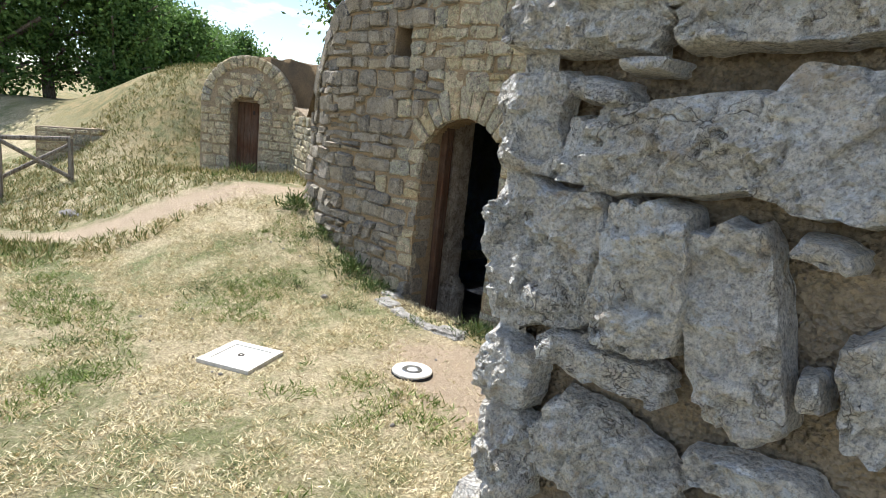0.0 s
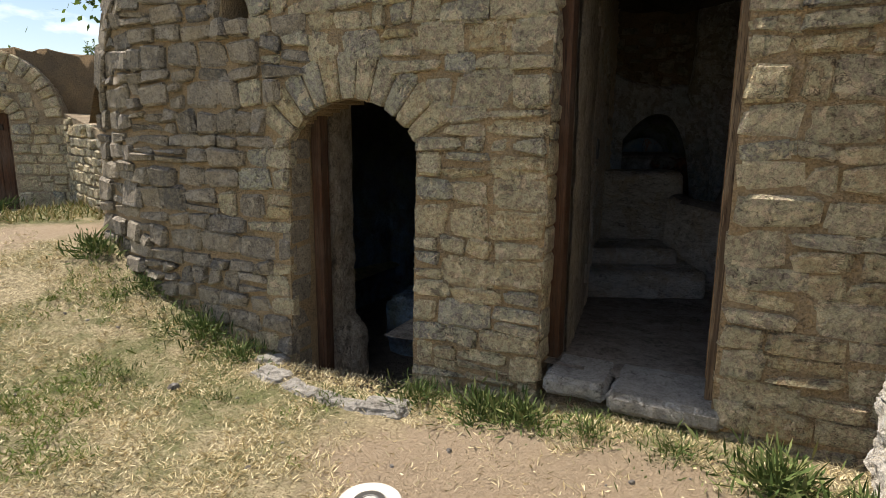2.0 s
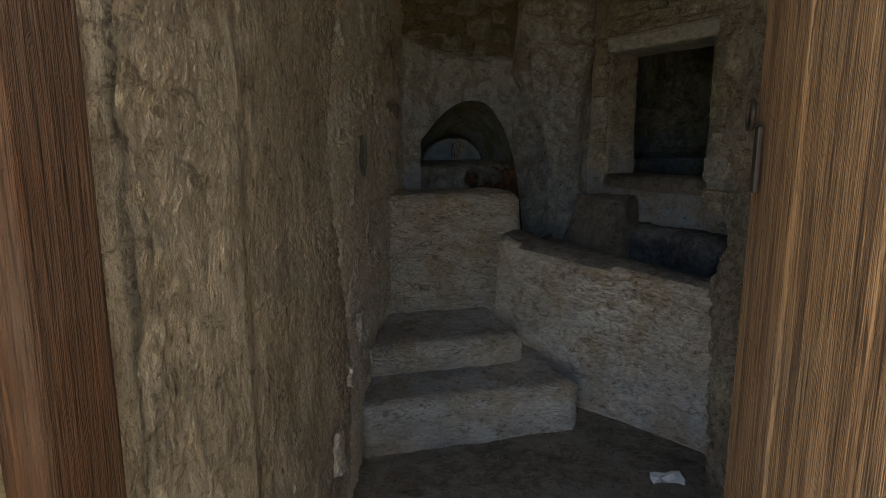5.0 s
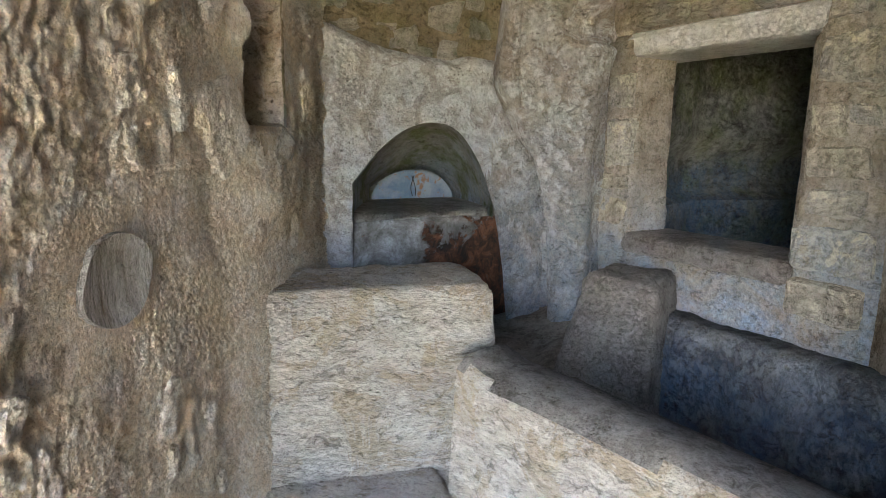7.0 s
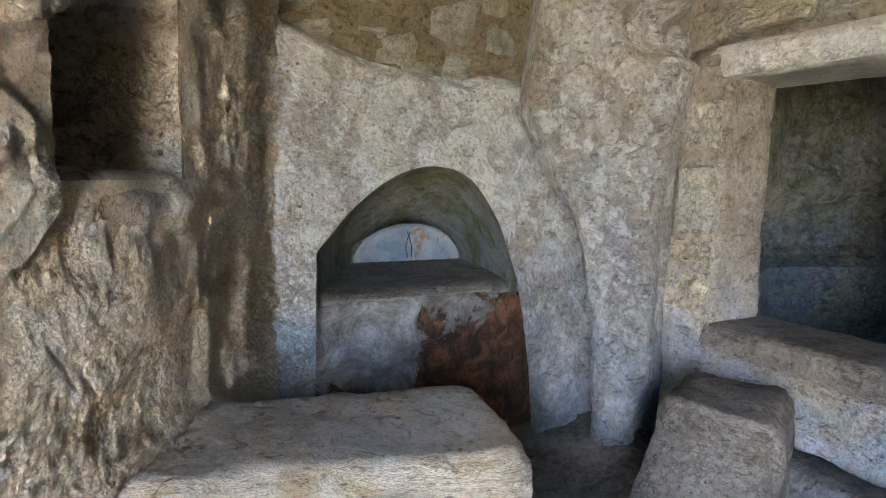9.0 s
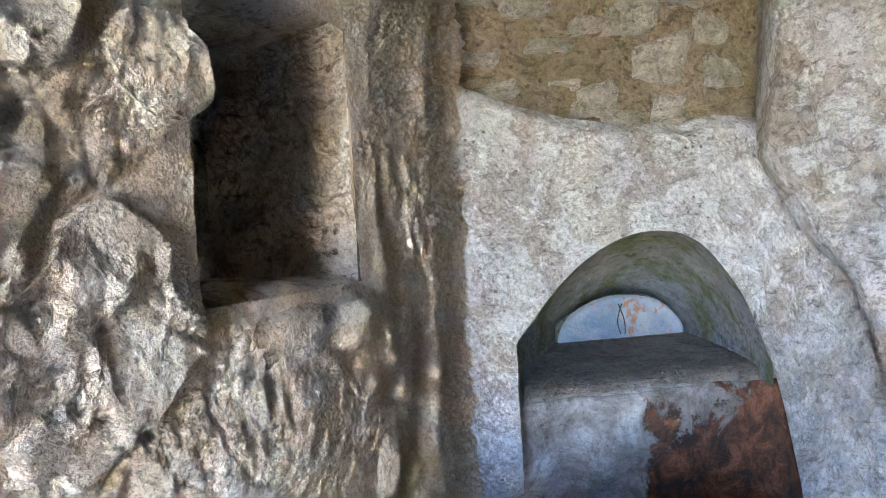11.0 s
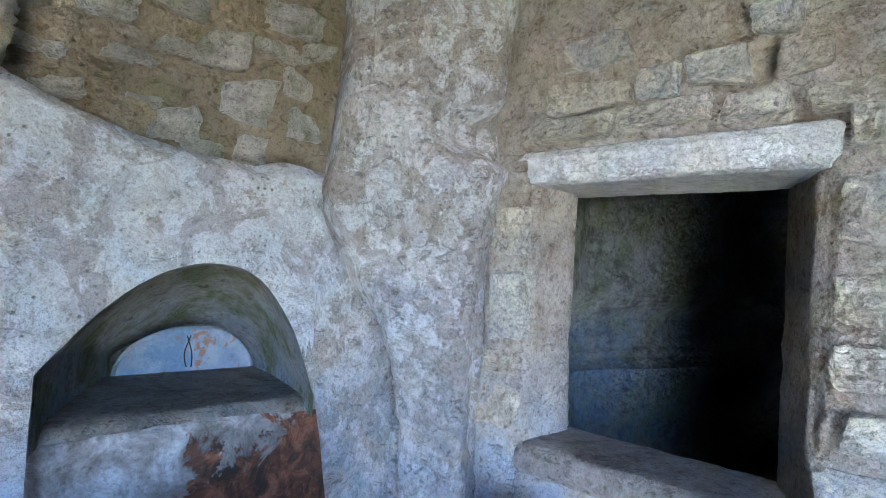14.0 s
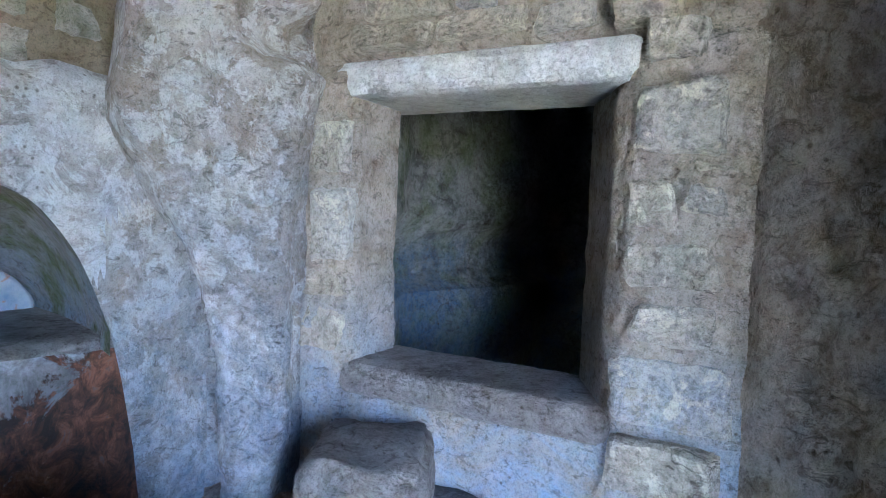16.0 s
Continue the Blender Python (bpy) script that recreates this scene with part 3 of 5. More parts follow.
def in_door(x, z, m=0.0):
    if D1["l"] - m < x < D1["r"] + m and z < d1_top(max(D1["l"], min(D1["r"], x))) + m:
        return True
    return D2["l"] - m < x < D2["r"] + m and z < D2["top"] + m


def front_y(x, z):
    """The face leans back a little and bows round at its far end."""
    return FY - 0.05 * smoothstep(-2.6, -1.5, x) * 2.0 - 0.06 * smoothstep(1.5, -0.4, z) + 0.35 * smoothstep(-5.6, -6.9, x)


def front_place(u, z, d):
    return Vector((u, front_y(u, z) - d, z))


def wall_slab(x0, x1, z0f, z1f, hole, y_of, thick, step=0.05):
    """A wall with thickness and real openings, over columns of x."""
    nx = round((x1 - x0) / step)
    verts, faces = [], []
    lo = min(z0f(x0 + (x1 - x0) * i / nx) for i in range(nx + 1))
    hi = max(z1f(x0 + (x1 - x0) * i / nx) for i in range(nx + 1))
    nz = round((hi - lo) / step)
    for side in (0, 1):
        for i in range(nx + 1):
            x = x0 + (x1 - x0) * i / nx
            for j in range(nz + 1):
                z = min(lo + (hi - lo) * j / nz, z1f(x))
                y = y_of(x, z) + side * thick + (0 if side else 0.008 * fbm((x, 0, z), 9, 4))
                verts.append(Vector((x, y, z)))
    w, off = nz + 1, (nx + 1) * (nz + 1)
    solid = {}
    for i in range(nx):
        for j in range(nz):
            x, z = x0 + (x1 - x0) * (i + 0.5) / nx, lo + (hi - lo) * (j + 0.5) / nz
            if z < z1f(x) and not hole(x, z):
                solid[(i, j)] = True
    for i, j in solid:
        a = i * w + j
        faces.append((a, a + w, a + w + 1, a + 1))
        faces.append((off + a + 1, off + a + w + 1, off + a + w, off + a))
        for (di, dj), (p, q) in {(-1, 0): (a, a + 1), (1, 0): (a + w + 1, a + w), (0, -1): (a + w, a), (0, 1): (a + 1, a + w + 1)}.items():
            if (i + di, j + dj) not in solid:
                faces.append((q, p, p + off, q + off))
    return verts, faces


HOLE = (-4.80, -4.58, 2.00, 2.34)
in_hole = lambda x, z: HOLE[0] < x < HOLE[1] and HOLE[2] < z < HOLE[3]
wall_front = thing("wall_front", wall_slab(-6.65, -0.55, lambda x: -0.6, crown, lambda x, z: in_door(x, z) or in_hole(x, z), front_y, 0.36, 0.025),
                   M_MORTAR, "sandy mortar and rubble front wall of a wine cellar", "wall", "structure")


def ring_gap(x, z):
    """Inside the voussoirs of the low arched door."""
    cx = (D1["l"] + D1["r"]) / 2
    return D1["spring"] - 0.02 < z < d1_top(max(D1["l"], min(D1["r"], x))) + 0.27 and abs(x - cx) < 0.66 and z > D1["spring"] + 0.0 and math.hypot((x - cx) / 0.70, (z - 1.14) / 0.62) < 1


def laid(x, z):
    return z < crown(x) - 0.10 and not in_door(x, z, 0.0) and not in_hole(x, z) and not ring_gap(x, z) and z > ground_z(x, 3.9) - 0.25


blocks = courses(-6.62, -0.75, -0.55, 3.0, (0.085, 0.19), (0.13, 0.36), laid, RNG)
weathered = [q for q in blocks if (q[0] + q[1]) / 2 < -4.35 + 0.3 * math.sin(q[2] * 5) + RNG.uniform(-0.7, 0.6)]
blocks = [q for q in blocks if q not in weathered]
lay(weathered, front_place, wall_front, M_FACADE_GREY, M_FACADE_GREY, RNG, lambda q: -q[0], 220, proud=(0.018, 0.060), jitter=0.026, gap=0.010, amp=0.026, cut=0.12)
lay(blocks, front_place, wall_front, M_FACADE, M_FACADE_FAR, RNG, lambda b: math.hypot((b[0] + b[1]) / 2 + 2.3, ((b[2] + b[3]) / 2 - 0.9) * 0.9), 290, proud=(0.008, 0.034), jitter=0.024, gap=0.006, amp=0.018, cut=0.12)
# voussoirs of the arched door
cx = (D1["l"] + D1["r"]) / 2
for i in range(11):
    a0, a1 = radians(150 - i * 120 / 11), radians(150 - (i + 1) * 120 / 11)

    def arch_place(u, z, d, a0=a0, a1=a1):
        a = a0 + (a1 - a0) * u
        r = 0.53 + 0.29 * z
        x, zz = cx + math.cos(a) * r, 0.985 + math.sin(a) * r
        return Vector((x, front_y(x, zz) - d, zz))
    part("voussoir", stone(0, 1, 0, 1, arch_place, 0.02, RNG, cells=3, gap=0.03, jitter=0.02, amp=0.01), M_FACADE, wall_front)
# stones on edge round the curved top
n_rim = 26
for i in range(n_rim):
    x0 = -6.55 + (i / n_rim) ** 0.9 * 4.0
    x1 = -6.55 + ((i + 1) / n_rim) ** 0.9 * 4.0

    def rim_place(u, z, d, x0=x0, x1=x1):
        p0, p1 = Vector((x0, 0, crown(x0))), Vector((x1, 0, crown(x1)))
        p = p0.lerp(p1, u)
        t = (p1 - p0).normalized()
        nrm = Vector((-t.z, 0, t.x))
        q = p + nrm * (0.20 * z - 0.17)
        return Vector((q.x, front_y(q.x, q.z) - d - 0.02, q.z))
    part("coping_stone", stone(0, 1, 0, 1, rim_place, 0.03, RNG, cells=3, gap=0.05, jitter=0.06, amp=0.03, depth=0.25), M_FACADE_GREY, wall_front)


# ---- projecting boundary wall beside the path ----
NX, NY = -0.97, 1.06
SX = -1.02


def spur_relief(p, s, z):
    return 0.018 * fbm(p, 5, 5, 2.0)


wall_spur = thing("wall_spur", sheet([(SX + 0.04, 3.86), (NX + 0.05, NY + 0.05), (2.2, NY + 0.12)], -0.5, 2.7, 0.05, lambda p, s, z: -0.03 + spur_relief(p, s, z), back=0.5),
                  M_MORTAR_GREY, "rough limestone rubble wall that juts out beside the cellar", "wall", "structure")


def spur_end(u, z, d):
    u = max(u, 0.012 * math.sin(z * 9) + 0.01 * math.sin(z * 23))
    return Vector((NX + u, NY + 0.02 - d + 0.04 * u, z))


def spur_side(u, z, d):
    return Vector((NX + 0.04 - d + (SX - NX) * u / 2.8, NY + u, z))


big_rng = random.Random(21)


def boulder(cu, cz, w, h, lean, place, rng, proud=0.05, step=0.008, chip=1.0):
    """A broken, faceted stone bedded in mortar: centre, size and lean in the plane of its wall."""
    seed, cl, sl = rng.uniform(0, 90), math.cos(radians(lean)), math.sin(radians(lean))
    facets = []
    for i in range(9):
        a = rng.uniform(0, 2 * math.pi)
        t = rng.uniform(0.25, 0.8)
        facets.append((math.cos(a) * t, math.sin(a) * t, rng.uniform(0.25, 1.0)))
    nu, nz = max(6, round(w / step)), max(6, round(h / step))
    verts, faces = [], []
    square = rng.uniform(3.5, 6.0)
    for i in range(nu + 1):
        for j in range(nz + 1):
            x, y = 2 * i / nu - 1, 2 * j / nz - 1
            # squircle outline with a ragged edge
            m = max(abs(x), abs(y), 1e-6)
            r = (abs(x / m) ** square + abs(y / m) ** square) ** (-1 / square) if m > 1e-5 else 1.0
            gx, gy = x * r, y * r
            ang = Vector((gx / (m * 1.0), gy / (m * 1.0), seed))
            k = 1.06 + (0.20 * noise.noise(ang * 1.6) + 0.12 * noise.noise(ang * 4.0)) * m
            lu, lz = gx * k * w / 2, gy * k * h / 2
            u, z = cu + lu * cl - lz * sl, cz + lu * sl + lz * cl
            q = Vector((u, z, seed))
            d = proud * min([1.0] + [f[2] + 0.9 - f[0] * gx - f[1] * gy for f in facets])
            bend = 0.25 * noise.noise(q * 14)
            crag = 0.35 + 0.65 * smoothstep(-0.2, 0.3, noise.noise(q * 5.0))
            d += chip * (0.014 * fbm(q, 8, 4) + 0.034 * shard(Vector((u * 13 + bend, z * 13, seed))) + 0.022 * crag * shard(Vector((u * 34 + bend, z * 34 + bend, seed))) + 0.009 * crag * shard(Vector((u * 85, z * 85, seed))))
            d = max(d, -0.012) * smoothstep(1.0, 0.955, m) - 0.03 * smoothstep(0.955, 1.0, m)
            verts.append(place(u, z, d))
    for i in range(nu):
        for j in range(nz):
            a = i * (nz + 1) + j
            faces.append((a, a + nz + 1, a + nz + 2, a + 1))
    return verts, faces


SPUR_STONES = ((0.15, 1.66, 0.36, 0.13, -4), (0.52, 1.66, 0.34, 0.12, 3), (0.085, 1.46, 0.15, 0.19, 4), (0.235, 1.525, 0.13, 0.05, -10), (0.32, 1.57, 0.09, 0.03, 0),
               (0.40, 1.61, 0.09, 0.03, 4), (0.20, 1.415, 0.065, 0.13, 8), (0.385, 1.445, 0.32, 0.17, 9), (0.62, 1.47, 0.22, 0.22, -3), (0.15, 1.205, 0.27, 0.28, 6),
               (0.36, 1.21, 0.17, 0.26, 3), (0.31, 1.03, 0.26, 0.075, -5), (0.525, 1.16, 0.15, 0.33, 14), (0.63, 1.31, 0.09, 0.045, -8), (0.647, 1.10, 0.045, 0.06, 10),
               (0.73, 1.13, 0.11, 0.17, 12), (0.10, 0.94, 0.15, 0.14, -8), (0.12, 0.75, 0.15, 0.19, 6))
for row in SPUR_STONES:
    part("stone", boulder(*row, spur_end, big_rng, big_rng.uniform(0.030, 0.055)), M_LIME, wall_spur)
for row in ((0.34, 0.83, 0.27, 0.20, -14), (0.60, 0.92, 0.22, 0.075, 6), (0.74, 0.80, 0.26, 0.16, -4), (0.88, 1.36, 0.18, 0.30, 0), (0.88, 1.02, 0.15, 0.22, 8), (0.83, 1.64, 0.20, 0.14, 0), (0.55, 0.68, 0.18, 0.16, 5)):
    part("stone", boulder(*row, spur_end, big_rng, big_rng.uniform(0.030, 0.05)), M_LIME, wall_spur)
for b in courses(-0.015, 1.7, -0.4, 2.6, (0.13, 0.30), (0.18, 0.42), lambda u, z: z < 0.62 or z > 1.76 or u > 1.0, big_rng):
    part("stone", stone(*b, spur_end, big_rng.uniform(0.02, 0.06), big_rng, cells=8, gap=0.008, jitter=0.03, amp=0.026, depth=0.10, cut=0.04), M_LIME, wall_spur)
for b in courses(0.02, 2.72, -0.4, 2.6, (0.12, 0.26), (0.16, 0.36), lambda u, z: True, big_rng):
    part("stone", stone(*b, spur_side, big_rng.uniform(0.005, 0.022), big_rng, cells=14 if -0.3 < b[2] < 1.9 else 4, gap=0.004, jitter=0.03, amp=0.022, depth=0.08, cut=0.05), M_LIME, wall_spur)


# ---- doorways ----
for x0, x1, sd in ((-2.90, -2.475, 1.0), (-1.50, -1.10, 5.0)):
    thing("door_reveal", rough_box(pose(x0, 4.14, -0.3), x1 - x0, 0.5, 2.95, 0.05, 0.01, 6, sd, 0.02), M_WALL_IN, "grey plastered side of the doorway", "wall", "structure")
# Unseen shell of four planes, added to stop light leaking round the cellars.
thing("rock_mass", ([(x, y, z) for x in (-5.7, 0.9) for y in (4.42, 10.8) for z in (-0.9, 2.85)], [(0, 1, 3, 2), (4, 6, 7, 5), (2, 3, 7, 6), (1, 5, 7, 3)]), M_DARK, "unseen shell round the cellars that stops light leaks", "rock", "structure")
threshold = empty_thing("doorstep", "worn grey limestone doorstep in two slabs", "doorstep")
for x0, x1, sd in ((-2.48, -2.13, 1.0), (-2.12, -1.56, 2.0)):
    part("slab", rough_box(pose(x0, 3.80 if sd > 1 else 3.87, -0.085), x1 - x0, 0.48 if sd > 1 else 0.41, 0.11, 0.03, 0.012, 9, sd, 0.03), M_SLAB, threshold)
plinth = thing("doorstep_plinth", rough_box(pose(-2.48, 3.90, -0.45), 0.98, 0.3, 0.33, 0.06, 0.02, 8, 4.0, 0.03), M_MORTAR, "earth and rubble footing below the doorstep", "footing", "structure")

# kerb stones before the low door
for x, y, lx, ly, rz, sd in ((-4.36, 3.56, 0.32, 0.20, -8, 3), (-4.06, 3.50, 0.34, 0.17, -14, 5), (-3.75, 3.42, 0.38, 0.17, -5, 6), (-3.40, 3.40, 0.30, 0.22, 14, 7), (-4.42, 3.70, 0.24, 0.16, 30, 8)):
    thing("kerb_stone", rough_box(pose(x, y, ground_z(x, y) - 0.09, 0, 0, rz), lx, ly, 0.12, 0.03, 0.02, 9, sd, 0.04), M_SLAB,
          "flat grey kerb stone sunk in the earth before the low door", "stone", group="kerb stones of the low door")

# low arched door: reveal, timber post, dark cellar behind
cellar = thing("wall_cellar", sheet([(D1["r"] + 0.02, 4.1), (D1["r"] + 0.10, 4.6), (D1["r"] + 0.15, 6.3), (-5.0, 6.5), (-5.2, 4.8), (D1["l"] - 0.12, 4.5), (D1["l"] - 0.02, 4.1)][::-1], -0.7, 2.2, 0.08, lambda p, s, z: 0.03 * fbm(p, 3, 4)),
               M_DARK, "rock-cut cellar wall, darkened as shade", "wall", "structure")
thing("floor_cellar", box(-5.3, -3.1, 3.66, 6.6, -0.8, -0.50, 0), M_CEILING, "earth floor of the low cellar, darkened as shade", "floor", "structure")
thing("ceiling_cellar", box(-5.3, -3.1, 4.38, 6.6, 2.1, 2.3, 0), M_DARK, "rock ceiling of the low cellar, darkened as shade", "ceiling", "structure")
thing("door_reveal", rough_box(pose(D1["l"] - 0.2, 4.32, -0.6), 0.32, 0.26, 2.2, 0.03, 0.02, 5, 2.0, 0.05), M_ROCK_RIGHT, "rough plastered side of the low doorway", "wall", "structure")
thing("door_reveal", rough_box(pose(D1["l"] - 0.2, 4.30, -0.6), 0.46, 0.3, 0.58, 0.03, 0.02, 4, 7.0, 0.12), M_ROCK_RIGHT, "rough plastered foot of the low doorway", "wall", "structure")
thing("door_post", box(D1["l"] + 0.01, D1["l"] + 0.09, 4.20, 4.29, -0.42, 1.50, 0.008), M_POST, "dark brown timber post of the low doorway", "door frame")
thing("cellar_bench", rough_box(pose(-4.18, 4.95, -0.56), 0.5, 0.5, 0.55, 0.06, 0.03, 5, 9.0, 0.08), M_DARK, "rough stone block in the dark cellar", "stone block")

# stones that turn the corner into the doorways
q_rng = random.Random(14)
for q in courses(0.0, 0.17, 0.05, 2.22, (0.12, 0.2), (0.16, 0.2), lambda u, z: True, q_rng):
    part("quoin", stone(*q, lambda u, z, d: Vector((D2["l"] - 0.004 + d, front_y(D2["l"], z) + u, z)), 0.014, q_rng, gap=0.004, jitter=0.008, amp=0.012), M_FACADE, wall_front)
for q in courses(0.0, 0.22, -0.45, 1.28, (0.14, 0.26), (0.2, 0.24), lambda u, z: True, q_rng):
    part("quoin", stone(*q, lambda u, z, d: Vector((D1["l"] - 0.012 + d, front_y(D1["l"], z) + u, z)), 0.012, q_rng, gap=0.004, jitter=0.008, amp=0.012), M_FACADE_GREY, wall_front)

# wide door: lintel, posts, open leaf
lintel = thing("door_lintel", box(-2.68, -1.42, 4.02, 4.34, 2.25, 2.42, 0.01), M_POST, "dark timber lintel over the doorway", "lintel", "structure")
thing("door_post", box(-2.535, -2.46, 4.14, 4.25, 0.03, 2.26, 0.008), M_POST, "dark brown timber post of the wide doorway", "door frame")
thing("door_post", box(-1.662, -1.622, 3.93, 4.115, 0.03, 2.26, 0.008), M_PALEPOST, "pale weathered timber post of the wide doorway", "door frame")

door = empty_thing("door_1", "weathered plank door standing open into the cellar", "door", "structure")
leaf = pose(-1.655, 4.12, 0.06, 0, 0, 83.0)
for i in range(5):
    part("plank", turned(box(0.02 + i * 0.158, 0.02 + i * 0.158 + 0.153, -0.02, 0.02 + 0.004 * (i % 2), 0.0, 2.10, 0.004), leaf), M_DOOR, door)
for z in (0.25, 1.75):
    part("ledge", turned(box(0.06, 0.77, -0.055, -0.022, z, z + 0.13, 0.006), leaf), M_DOOR, door)


def ring(m, r, wire, seg=20):
    verts, faces = [], []
    for i in range(seg):
        a = 2 * math.pi * i / seg
        for j in range(6):
            b = 2 * math.pi * j / 6
            verts.append(m @ Vector(((r + wire * math.cos(b)) * math.cos(a), wire * math.sin(b), (r + wire * math.cos(b)) * math.sin(a))))
    for i in range(seg):
        for j in range(6):
            faces.append((i * 6 + j, ((i + 1) % seg) * 6 + j, ((i + 1) % seg) * 6 + (j + 1) % 6, i * 6 + (j + 1) % 6))
    return verts, faces


hasp = part("hasp", turned(box(0.72, 0.75, 0.024, 0.034, 1.10, 1.22, 0.003), leaf), M_IRON, door, "rusted iron hasp")
part("ring", ring(leaf @ pose(0.735, 0.045, 1.24), 0.026, 0.005), M_IRON, hasp)

# ---- the rock-cut room ----
LEFT = [(-2.45, 4.28), (-2.50, 4.7), (-2.61, 5.4), (-2.72, 6.1), (-2.79, 6.6), (-2.80, 6.9), (-2.84, 7.2), (-2.90, 7.5), (-2.93, 7.8)]
PA, PD, PN = Vector((-2.9, 7.72, 0)), Vector((0.803, 0.597, 0)), Vector((0.597, -0.803, 0))
WA, WD = Vector((-1.53, 8.2, 0)), Vector((0.62, -0.785, 0)).normalized()
WN = Vector((WD.y, -WD.x, 0))


def left_relief(p, s, z):
    """Pick-cut rock: upright scales, sharp ridges and small chips, smoother by the door."""
    rough = 0.4 + 0.6 * smoothstep(4.9, 5.8, p.y)
    bend = 0.5 * noise.noise(p * 6)
    flake = shard(Vector((p.x * 8, p.y * 9 + bend, p.z * 6.5 + bend)))
    chip = shard(Vector((p.x * 20, p.y * 24 + bend, p.z * 15 - bend)))
    grit = shard(Vector((p.x * 55, p.y * 62, p.z * 44 + bend)))
    pebbly = 0.5 - noise.voronoi(Vector((p.x * 80, p.y * 84, p.z * 70)))[0][0]
    w = 0.008 * fbm(p, 6, 5) + rough * (0.007 * fbm(p, 2.6, 4, 3.0) + 0.005 * flake + 0.008 * chip + 0.010 * grit + 0.007 * pebbly)
    w *= 0.3 + 0.7 * smoothstep(0.11, 0.17, math.hypot((p.y - 6.07) * 0.8, z - 1.19))
    # calmer round the niche
    lip = max(abs(p.y - 6.94) - 0.18, abs(z - 1.70) - 0.20)
    w *= 0.35 + 0.65 * smoothstep(0.0, 0.10, lip)
    # deep upright furrow beside the plastered panel
    w += -0.022 * smoothstep(0.08, 0.0, abs(p.y - 7.64)) + 0.014 * smoothstep(0.14, 0.0, abs(p.y - 7.46))
    # broken upright ribs beside the panel
    w += smoothstep(7.12, 7.28, p.y) * (0.016 * flake + 0.018 * chip + 0.006 * grit)
    # shelf bulging below the niche
    w += 0.035 * smoothstep(0.22, 0.0, abs(z - 1.30)) * smoothstep(0.40, 0.1, abs(p.y - 6.95))
    return w


NI = dict(y0=6.76, y1=7.12, z0=1.50, z1=1.90)


def niche_edge(y):
    f = (y - NI["y0"]) / (NI["y1"] - NI["y0"])
    return NI["z0"] - 0.015, NI["z1"] + 0.015


left_cols = along_path(LEFT, 0.015)
left_s = [q[0] for q in left_cols]
left_ys = [q[1].y for q in left_cols]


def left_y(s):
    return float(np.interp(s, left_s, left_ys))


def left_hole(s, z):
    y = left_y(s)
    if not NI["y0"] < y < NI["y1"]:
        return False
    lo, hi = niche_edge(y)
    return lo < z < hi


wall_left = thing("wall_left", sheet(LEFT, -0.3, 2.75, 0.009, left_relief, left_hole), M_ROCK_LEFT, "brown hand-cut rock wall with pick marks", "wall", "structure", smooth=False)
wall_left.data.materials.append(M_WALL_IN)
for f in wall_left.data.polygons:
    if f.center.y < 5.55 + 0.15 * math.sin(f.center.z * 4):
        f.material_index = 1


def wall_niche():
    """The square niche hollowed into the rock, seen from inside."""
    verts, faces, rows = [], [], []
    depth = 7
    loop = []
    for i in range(9):
        y = NI["y0"] + (NI["y1"] - NI["y0"]) * i / 8
        loop.append((y, niche_edge(y)[0]))
    for i in range(1, 9):
        lo, hi = niche_edge(NI["y1"])
        loop.append((NI["y1"], lo + (hi - lo) * i / 8))
    for i in range(1, 9):
        y = NI["y1"] + (NI["y0"] - NI["y1"]) * i / 8
        loop.append((y, niche_edge(y)[1]))
    for i in range(1, 8):
        lo, hi = niche_edge(NI["y0"])
        loop.append((NI["y0"], hi + (lo - hi) * i / 8))
    n = len(loop)
    for d in range(depth + 1):
        f = d / depth
        for y, z in loop:
            cy, cz = 6.95, 1.69
            k = 1.13 - 0.14 * f
            p = Vector((-2.815 - 0.10 * (y - 6.8) - 0.30 * f, cy + (y - cy) * k - 0.03 * f, cz + (z - cz) * k - 0.01 * f))
            verts.append(p + Vector((0, 0.008, 0.008)) * fbm(p, 9, 4))
    for d in range(depth):
        for i in range(n):
            a, b = d * n + i, d * n + (i + 1) % n
            faces.append((a, b, b + n, a + n))
    faces.append(tuple(depth * n + i for i in range(n)))
    return verts, faces


M_BEDDED = carved_rock("pale_bedded_stone", [(0.52, 0.42, 0.32), (0.74, 0.65, 0.54), (0.88, 0.83, 0.76)], (1, 1, 1), 9.0, bump=0.014, flake=0.5, pit=0.3, crisp=0.3, grit=0.4)


def left_place(u, z, d):
    """A point on the rock wall at depth u into the room, d out from its face."""
    x = float(np.interp(u, [q[1] for q in LEFT], [q[0] for q in LEFT]))
    return Vector((x + 0.99 * d, u + 0.13 * d, z))


bed_rng = random.Random(33)
BEDDED = [(6.66, 1.90, 0.13, 0.10, -6), (6.76, 1.93, 0.11, 0.12, 12), (6.72, 1.76, 0.13, 0.13, 20), (6.62, 1.47, 0.24, 0.20, 38), (6.50, 1.52, 0.14, 0.11, 15), (6.85, 1.20, 0.15, 0.11, 30), (7.10, 1.26, 0.07, 0.11, 5), (7.18, 1.13, 0.07, 0.15, 0), (7.03, 1.22, 0.06, 0.05, 20), (7.38, 1.62, 0.10, 0.22, 4)]
while len(BEDDED) < 46:
    BEDDED.append((bed_rng.uniform(5.35, 6.75), bed_rng.uniform(0.25, 2.3), bed_rng.uniform(0.05, 0.12), bed_rng.uniform(0.07, 0.19), bed_rng.uniform(-25, 25)))
